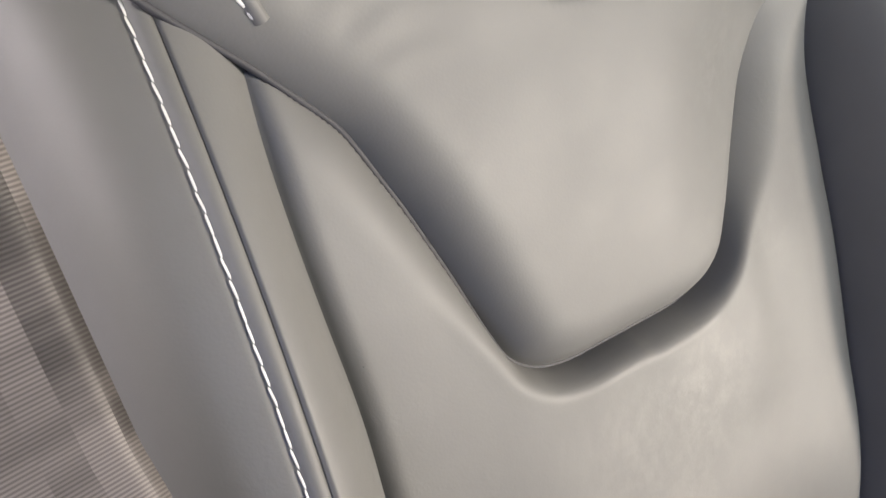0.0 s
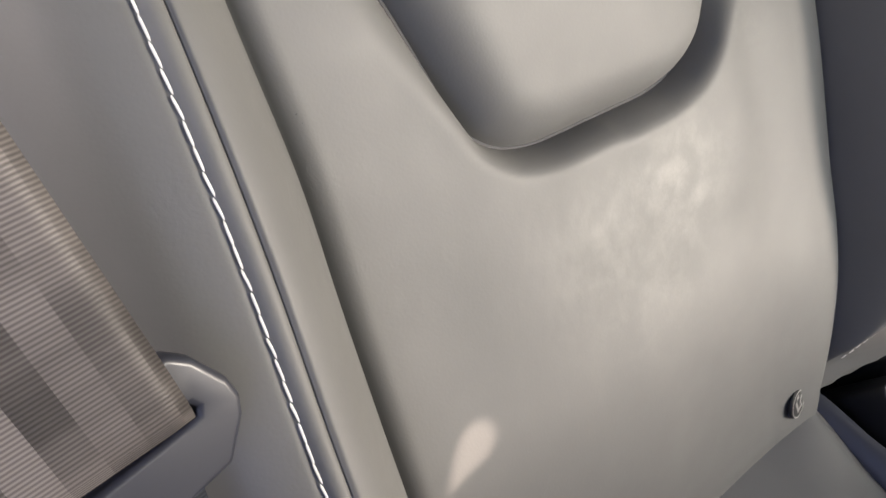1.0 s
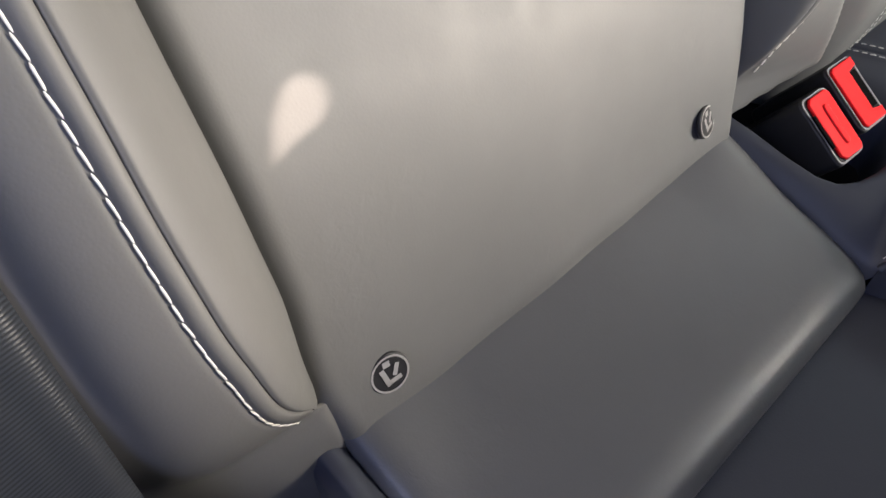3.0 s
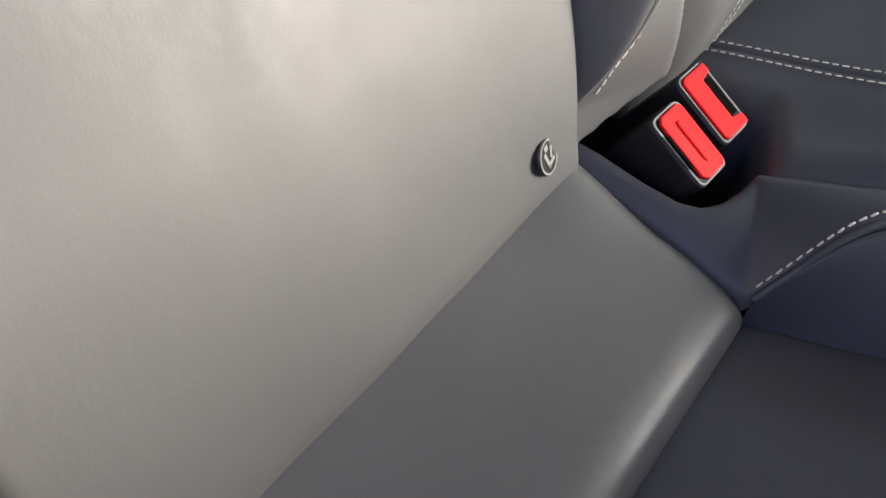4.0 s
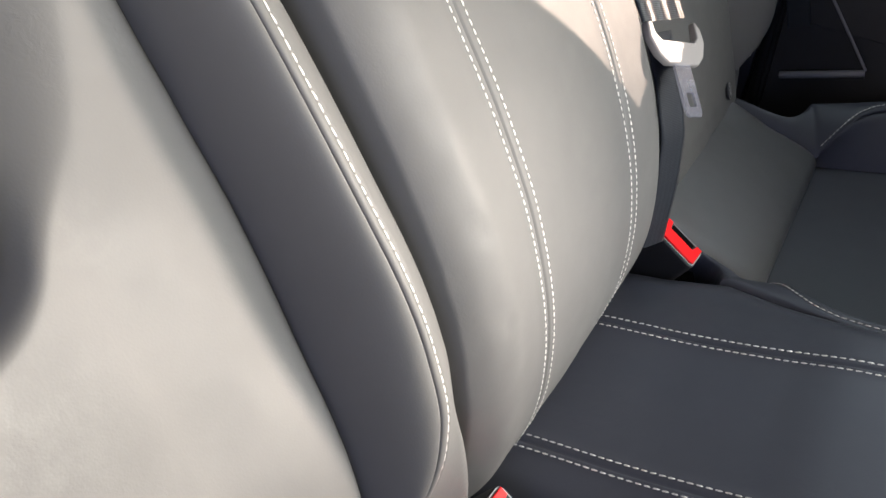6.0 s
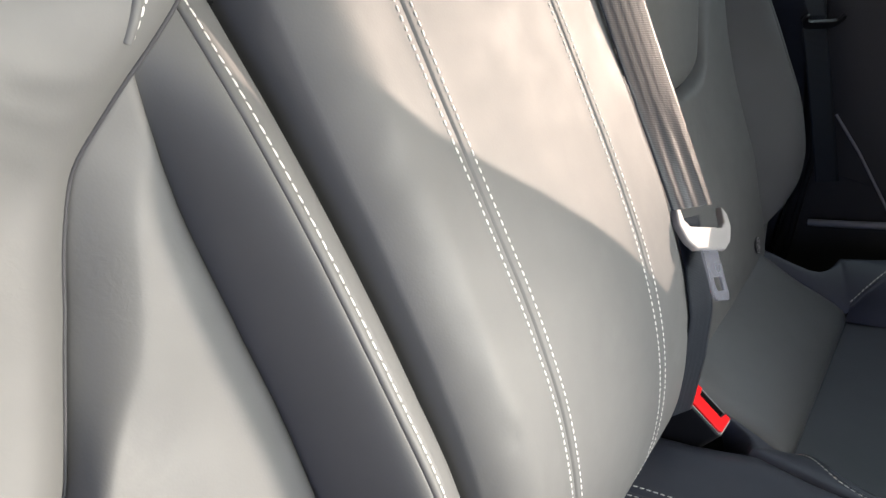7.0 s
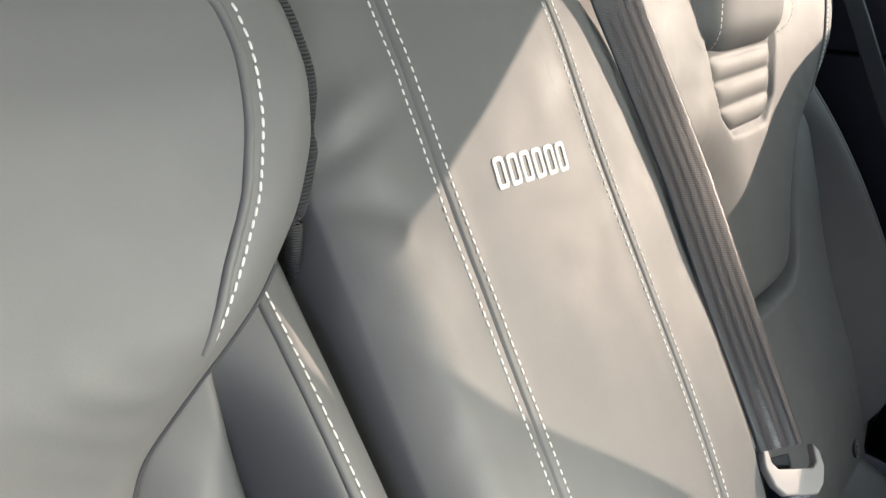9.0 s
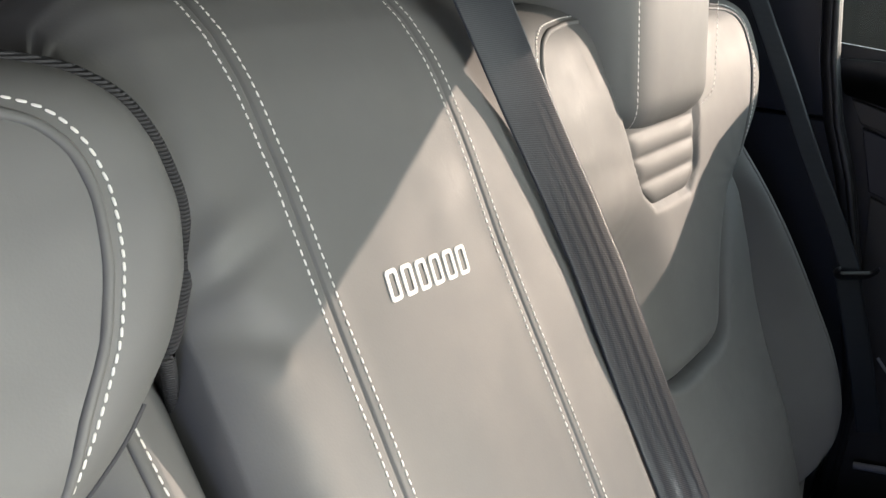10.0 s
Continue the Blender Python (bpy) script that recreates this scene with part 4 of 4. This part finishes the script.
def tongue(parent, centre, across, down, plastic_mat, scale=1.0):
    """Belt tongue: a moulded grip with a webbing slot and a steel tab with a latch hole."""
    m = axes(centre, across, Vector(down) * -1) @ Matrix.Scale(scale, 4)
    out = [(-0.030, 0.022), (-0.036, 0.016), (-0.037, 0.004), (-0.030, -0.010), (-0.020, -0.017), (0.020, -0.017), (0.030, -0.010), (0.037, 0.004), (0.036, 0.016), (0.030, 0.022), (0.028, 0.008), (0.022, 0.003), (-0.022, 0.003), (-0.028, 0.008)]
    bm_part("grip", outline_prism(out, 0.0075, m @ Matrix.Translation((0, 0, -0.0037)), 0.0018), plastic_mat, parent, "moulded plastic tongue grip")
    bm = bmesh.new()
    ow = [(-0.0105, -0.015), (-0.0105, -0.030), (-0.0105, -0.056), (-0.008, -0.060), (0.008, -0.060), (0.0105, -0.056), (0.0105, -0.030), (0.0105, -0.015)]
    iw = [(-0.0055, -0.040), (-0.0055, -0.043), (-0.0055, -0.050), (-0.0045, -0.052), (0.0045, -0.052), (0.0055, -0.050), (0.0055, -0.043), (0.0055, -0.040)]
    for z, flip in ((0.0012, False), (-0.0012, True)):
        a = [bm.verts.new((x, y, z)) for x, y in ow]
        b = [bm.verts.new((x, y, z)) for x, y in iw]
        for q in range(8):
            e = (q + 1) % 8
            f = (a[q], a[e], b[e], b[q])
            bm.faces.new(f[::-1] if flip else f)
        if not flip:
            top = (a, b)
        else:
            for up, lo in ((top[0], a), (top[1], b)):
                for q in range(8):
                    e = (q + 1) % 8
                    bm.faces.new((up[q], lo[q], lo[e], up[e]))
    bmesh.ops.recalc_face_normals(bm, faces=bm.faces)
    bm.transform(m)
    bm_part("steel_tab", bm, CHROME, parent, "polished steel latch tab", flat=True)


def plate(bm, outer, inner, z0, z1):
    """A flat plate with a hole, both outlines of the same count."""
    n = len(outer)
    layers = []
    for z, flip in ((z1, False), (z0, True)):
        a = [bm.verts.new((x, y, z)) for x, y in outer]
        b = [bm.verts.new((x, y, z)) for x, y in inner]
        for q in range(n):
            e = (q + 1) % n
            f = (a[q], a[e], b[e], b[q])
            bm.faces.new(f[::-1] if flip else f)
        layers.append((a, b))
    for k in (0, 1):
        up, lo = layers[0][k], layers[1][k]
        for q in range(n):
            e = (q + 1) % n
            bm.faces.new((up[q], lo[q], lo[e], up[e]))
    bmesh.ops.recalc_face_normals(bm, faces=bm.faces)
    rim = [e for e in bm.edges if e.calc_face_angle(0) > 0.9 and abs(e.verts[0].co.z - e.verts[1].co.z) < 1e-6]
    bmesh.ops.bevel(bm, geom=rim, offset=(z1 - z0) * 0.3, segments=2, profile=0.5, affect="EDGES")


def plate_tongue(parent, centre, across, down, grip_mat):
    """Belt tongue with a broad moulded plate round the webbing slot, and a steel tab below."""
    m = axes(centre, across, Vector(down) * -1)
    half = [(0.0, 0.021), (0.022, 0.021), (0.030, 0.0195), (0.0355, 0.014), (0.0415, 0.002), (0.0425, -0.005), (0.0405, -0.011), (0.031, -0.0225), (0.014, -0.024)]
    hole = [(0.0, 0.003), (0.012, 0.003), (0.024, 0.003), (0.0285, 0.0025), (0.0295, 0.0005), (0.0285, -0.0015), (0.024, -0.002), (0.012, -0.002), (0.006, -0.002)]
    outer = half + [(0.0, -0.024)] + [(-x, y) for x, y in half[:0:-1]]
    inner = hole + [(0.0, -0.002)] + [(-x, y) for x, y in hole[:0:-1]]
    bm = bmesh.new()
    plate(bm, outer[::-1], inner[::-1], -0.004, 0.004)
    bm.transform(m)
    bm_part("grip", bm, grip_mat, parent, "broad dark moulded tongue plate")
    lobe = [(-0.0125, -0.0215), (-0.0095, -0.036), (0.0095, -0.036), (0.0125, -0.0215)]
    bm_part("grip_lobe", outline_prism(lobe, 0.006, m @ Matrix.Translation((0, 0, -0.003)), 0.0012), grip_mat, parent, "dark moulded lobe over the steel tab")
    ow = rounded(0.030, 0.060, 0.007, 4)
    iw = rounded(0.0165, 0.0125, 0.0018, 4)
    bm = bmesh.new()
    plate(bm, [(x, y - 0.0475) for x, y in ow], [(x, y - 0.0625) for x, y in iw], -0.0012, 0.0012)
    bm.transform(m)
    bm_part("steel_tab", bm, CHROME, parent, "polished steel latch tab")


# middle belt: over the seat top, down past the middle back, with its tongue hanging
belt = thing("centre_seat_belt", "grey woven seat belt with steel tongue, hanging over the seats", "seat belt", "seat belts")
run = [(0.555, 0.80, 0.040), (0.563, 0.72, 0.041), (0.572, 0.672, 0.042), (0.594, 0.588, 0.043), (0.610, 0.51, 0.049), (0.616, 0.45, 0.056), (0.618, 0.335, 0.069), (0.621, 0.26, 0.078), (0.622, 0.210, 0.084)]
strap("webbing", [back(*q) for q in run], [(0.92, -0.39, -0.12)] * 9, 0.057, WEBBING, belt, "ribbed grey webbing", cup=0.001, folds=0.0009)
tongue(belt, back(0.625, 0.185, 0.088), (0.072, -0.032, -0.022), np.array(back(0, -1, 0.35)) - np.array(back(0, 0, 0)), GREY_PLASTIC, 1.08)
run = [(0.622, 0.20, 0.076), (0.627, 0.15, 0.074), (0.629, 0.10, 0.069), (0.624, 0.05, 0.054), (0.618, -0.01, 0.030)]
strap("lap_webbing", [back(*q) for q in run], [(0.85, -0.45, 0)] * 5, 0.030, WEBBING, belt)

# belt of the near outer seat, beside its bolster
belt = thing("outer_seat_belt", "dark woven seat belt hanging beside the side bolster with steel tongue", "seat belt", "seat belts")
run = [(-0.318, 0.62, 0.06), (-0.313, 0.48, 0.066), (-0.304, 0.36, 0.067), (-0.2945, 0.300, 0.0735), (-0.2915, 0.282, 0.0740), (-0.2895, 0.2685, 0.0735), (-0.289, 0.2655, 0.069)]
strap("webbing", [back(*q) for q in run], [(1, 0.10, 0.05)] * 7, 0.057, MOTTLED_WEBBING, belt, "paler mottled grey webbing")
plate_tongue(belt, back(-0.289, 0.266, 0.068), (0.066, 0.012, 0.004), np.array(back(-0.06, -1, 0.0)) - np.array(back(0, 0, 0)), SATIN)
run = [(-0.292, 0.268, 0.060), (-0.292, 0.20, 0.050), (-0.292, 0.10, 0.044), (-0.291, -0.05, 0.03)]
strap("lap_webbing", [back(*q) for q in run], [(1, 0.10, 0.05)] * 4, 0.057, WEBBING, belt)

# ---------------------------------------------------------------- headrest of the far seat
def headrest(cx):
    h = thing("headrest", "grey leather headrest with stitched edge above the seat back", "headrest")
    rows = []
    z0, z1 = 0.902, 1.13
    for k in range(34):
        v = k / 33
        z = z0 + (z1 - z0) * v
        low = (1 - min(1, v / 0.16)) ** 2.4
        y0 = 0.190 + (z - z0) * 0.16
        ring = []
        for a in range(56):
            th = math.tau * a / 56
            c, sn = math.cos(th), math.sin(th)
            x = 0.112 * abs(c) ** 0.36 * (1 if c > 0 else -1)
            y = 0.100 * abs(sn) ** 0.5 * (1 if sn > 0 else -1)
            rear = (y + 0.100) / 0.200
            ring.append((cx + x * (1 + 0.62 * rear) * (1 - (0.12 + 0.22 * rear) * low), y0 + 0.100 + y * (1 - 0.30 * low) - 0.012 * low, z))
        rows.append(ring)
    verts = [p for r in rows for p in r]
    faces = grid_faces(34, 56, wrap=True) + [tuple(range(56))[::-1], tuple(range(33 * 56, 34 * 56))]
    part("cushion", verts, faces, LEATHER, h)
    for side in (-1, 1):
        pts = [(cx + side * (0.100 - 0.013 * (1 - min(1, v / 0.16)) ** 2.4), 0.1905 + (z1 - z0) * v * 0.16 + 0.023 * (1 - min(1, v / 0.16)) ** 2.4, z0 + (z1 - z0) * v) for v in np.linspace(0.03, 0.95, 40)]
        stitches("stitching", pts, [(0, -1, 0)] * 40, THREAD, h, "white contrast stitching")
    return h


headrest(2 * MID)

# ---------------------------------------------------------------- cabin
def wall_with_openings(holes, outline, thick, skew=(0.0, 0.0)):
    """A panel of some thickness in the plane x = 0 with openings (y, z); skew: how far the openings lean over the thickness."""
    bm = bmesh.new()
    sides = []
    for k in (0, 1):
        loops, edges = [], []
        for n, loop in enumerate([outline] + holes):
            lean = skew if n else (0.0, 0.0)
            vs = [bm.verts.new((k * thick, y + k * lean[0], z + k * lean[1])) for y, z in loop]
            loops.append(vs)
            edges += [bm.edges.new((vs[i], vs[(i + 1) % len(vs)])) for i in range(len(vs))]
        bmesh.ops.triangle_fill(bm, use_beauty=True, use_dissolve=False, edges=edges)
        sides.append(loops)
    for a, b in zip(*sides):
        for i in range(len(a)):
            e = (i + 1) % len(a)
            bm.faces.new((a[i], a[e], b[e], b[i]))
    bmesh.ops.recalc_face_normals(bm, faces=bm.faces)
    return bm


# the rear door's window, and a small unseen hole added for the sun spot
REAR_WINDOW = [(-0.417, 0.750), (-0.424, 0.98), (-0.426, 1.07), (-0.422, 1.11), (-0.411, 1.148), (-0.389, 1.173), (-0.247, 1.208), (-0.136, 1.231), (0.10, 1.245), (0.28, 1.19), (0.34, 1.00), (0.175, 0.961), (0.04, 0.955), (-0.02, 0.942), (-0.08, 0.913), (-0.16, 0.862)]
SUN_SPOT_HOLE = [(-0.80, 0.95), (-0.80, 1.03), (-0.69, 1.03), (-0.69, 0.95)]
bm = wall_with_openings([REAR_WINDOW, SUN_SPOT_HOLE], [(-1.75, 0.0), (-1.75, 1.42), (0.75, 1.42), (0.75, 0.0)], 0.012)
bm.transform(Matrix.Translation((1.32, 0, 0)))
tagged(bm_part("wall_right", bm, TRIM, None, flat=True), "dark door side with the rear window opening and an added sun-spot hole", "car door", kind="structure")


def slab(name, pts, mat, label, category):
    bm = bmesh.new()
    f = bm.faces.new([bm.verts.new(p) for p in pts])
    bm.normal_update()
    n = f.normal.copy()
    g = bmesh.ops.extrude_face_region(bm, geom=[f])["geom"]
    bmesh.ops.translate(bm, verts=[v for v in g if isinstance(v, bmesh.types.BMVert)], vec=n * 0.02)
    bmesh.ops.recalc_face_normals(bm, faces=bm.faces)
    return tagged(bm_part(name, bm, mat, None, flat=True), label, category, kind="structure")


slab("floor", [(-0.85, -1.75, 0.05), (1.36, -1.75, 0.05), (1.36, 0.8, 0.05), (-0.85, 0.8, 0.05)], CARPET, "dark carpeted cabin floor", "car floor")
slab("ceiling", [(-0.85, -1.30, 1.42), (-0.85, 0.8, 1.42), (1.36, 0.8, 1.42), (1.36, -1.30, 1.42)], LINING, "dark cloth headlining", "car roof")
slab("wall_back", [(-0.85, 0.62, 0.0), (1.36, 0.62, 0.0), (1.36, 0.75, 1.45), (-0.85, 0.75, 1.45)], TRIM, "dark rear cabin wall", "car body")

# unseen wall added to shape the front light, its outline loosely after front seats
# gap: hole traced back along the sun so its spot lands on the panel
gap = []
for x, v in ((-0.161, 0.1285), (-0.149, 0.1455), (-0.139, 0.1535), (-0.131, 0.1555), (-0.124, 0.1525), (-0.1215, 0.146), (-0.124, 0.140), (-0.131, 0.1345), (-0.147, 0.1325)):
    p = Vector(back(-0.138 + (x + 0.138) * 1.02, 0.144 + (v - 0.144) * 1.02, 0.006))
    p += SUN * ((-0.62 - p.y) / SUN.y)
    gap.append((p.x, p.z))
FRONT_MASK = [(-0.85, 0.05), (-0.85, 0.78), (-0.30, 0.78), (-0.20, 0.82), (-0.13, 0.85), (-0.12, 1.02), (0.12, 1.02), (0.13, 0.85), (0.20, 0.82), (0.27, 0.74), (0.36, 0.625),
             (0.74, 0.625), (0.76, 0.78), (0.71, 0.86), (0.64, 0.90), (0.62, 1.04), (0.95, 1.06), (0.96, 1.14), (1.32, 1.14), (1.32, 0.05)]
bm = wall_with_openings([gap], FRONT_MASK, -0.02, (-0.02 * SUN.x / SUN.y, -0.02 * SUN.z / SUN.y))
bm.transform(Matrix(((0, 1, 0, 0), (1, 0, 0, -0.62), (0, 0, 1, 0), (0, 0, 0, 1))))
bmesh.ops.recalc_face_normals(bm, faces=bm.faces)
tagged(bm_part("wall_front", bm, TRIM, None, flat=True), "unseen dark wall with a gap, added to shape the front light", "car body", kind="structure")
# unseen wall added to shut out sky light from the left
slab("wall_left", [(-0.75, -1.75, 0.05), (-0.75, 0.75, 0.05), (-0.75, 0.75, 1.42), (-0.75, -1.75, 1.42)], TRIM, "unseen dark wall shutting out light on the near side", "car body")

# far outer belt, along the pillar
belt = thing("outer_seat_belt", "dark seat belt hanging slack along the far pillar trim", "seat belt", "seat belts")
run = [(1.215, 0.74, 0.02), (1.210, 0.65, 0.035), (1.205, 0.54, 0.050), (1.205, 0.43, 0.062), (1.205, 0.33, 0.076), (1.203, 0.272, 0.082)]
strap("webbing", [back(*q) for q in run], [(0.55, -0.80, 0.1)] * 6, 0.028, WEBBING, belt)
run = [(1.210, 0.272, 0.075), (1.212, 0.16, 0.07), (1.215, 0.02, 0.06)]
strap("lap_webbing", [back(*q) for q in run], [(0.55, -0.80, 0.1)] * 3, 0.036, WEBBING, belt)
tongue(belt, back(1.205, 0.262, 0.086), (0.55, -0.80, 0.1), (0.75, -0.5, -0.35), BLACK, 0.8)

# ---------------------------------------------------------------- far side of the cabin
def side_plate(name, outline, x, thick, mat, parent, label="", bevel=0.003):
    """A plate against the far side, of the given outline (y, z), thick towards the cabin."""
    m = Matrix(((0, 0, -1, x), (1, 0, 0, 0), (0, 1, 0, 0), (0, 0, 0, 1)))
    return bm_part(name, outline_prism(outline, thick, m, bevel), mat, parent, label)


pillar = thing("pillar_trim", "dark grey moulded pillar trim with a horizontal joint", "car trim")
side_plate("upper_cover", [(0.34, 1.38), (0.20, 1.38), (0.176, 1.02), (0.160, 0.94), (0.137, 0.860), (0.34, 0.850)], 1.318, 0.035, SATIN, pillar)
side_plate("lower_cover", [(0.34, 0.845), (0.134, 0.855), (0.100, 0.780), (0.060, 0.660), (0.010, 0.450), (0.010, 0.20), (0.34, 0.20)], 1.318, 0.035, SATIN, pillar)
seal = thing("door_seal", "black rubber door seal along the pillar", "door seal")
tube("profile", [(1.285, y - 0.012, z) for y, z in ((0.20, 1.38), (0.176, 1.02), (0.160, 0.94), (0.135, 0.857), (0.100, 0.780), (0.060, 0.660), (0.010, 0.450), (0.0, 0.25))], 0.013, BLACK, seal)
tube("lip", [(1.272, y - 0.020, z) for y, z in ((0.20, 1.38), (0.176, 1.02), (0.160, 0.94), (0.135, 0.857), (0.100, 0.780), (0.060, 0.660), (0.010, 0.450), (0.0, 0.25))], 0.005, BLACK, seal)
door = thing("rear_door_lining", "dark rear door lining with moulded seams and sill strip", "car door")
side_plate("sill_cap", [(0.150, 0.936), (0.118, 0.897), (-0.55, 0.78), (-0.55, 0.70), (-0.42, 0.742), (-0.16, 0.853), (-0.08, 0.905), (0.04, 0.945)], 1.318, 0.020, BLACK, door)
side_plate("upper_panel", [(0.112, 0.888), (0.092, 0.856), (-0.55, 0.715), (-0.55, 0.765)], 1.318, 0.014, TRIM, door)
side_plate("middle_panel", [(0.088, 0.850), (0.058, 0.762), (-0.55, 0.60), (-0.55, 0.708)], 1.318, 0.012, SATIN, door)
side_plate("lower_panel", [(0.054, 0.755), (0.0, 0.42), (-0.55, 0.40), (-0.55, 0.592)], 1.318, 0.009, TRIM, door)
tube("sill_strip", [(1.296, -0.035, 0.331), (1.296, -0.10, 0.351), (1.296, -0.155, 0.369)], 0.006, RIM, door, "bright metal sill strip")
tube("pull_edge", [(1.300, -0.02, 0.52), (1.300, -0.07, 0.47), (1.300, -0.155, 0.372)], 0.0022, RIM, door, "thin bright pocket edge")
side_plate("window_pane", [(y, z) for y, z in REAR_WINDOW], 1.331, 0.004, GLASS, door, "dark tinted door glass", 0.0)

# ---------------------------------------------------------------- outside
WALLING = plastic("brown_hedge_bank", (0.075, 0.062, 0.045), 0.9, 0.5)
ASPHALT = plastic("asphalt", (0.05, 0.05, 0.05), 0.9, 0.6)
slab("ground", [(-60, -60, -0.35), (60, -60, -0.35), (60, 60, -0.35), (-60, 60, -0.35)], ASPHALT, "plain dark asphalt outside the car", "ground")
slab("backdrop", [(9, -16, -0.4), (9, 16, -0.4), (9, 16, 1.9), (9, -16, 1.9)], WALLING, "plain brown bank far outside the window", "backdrop")
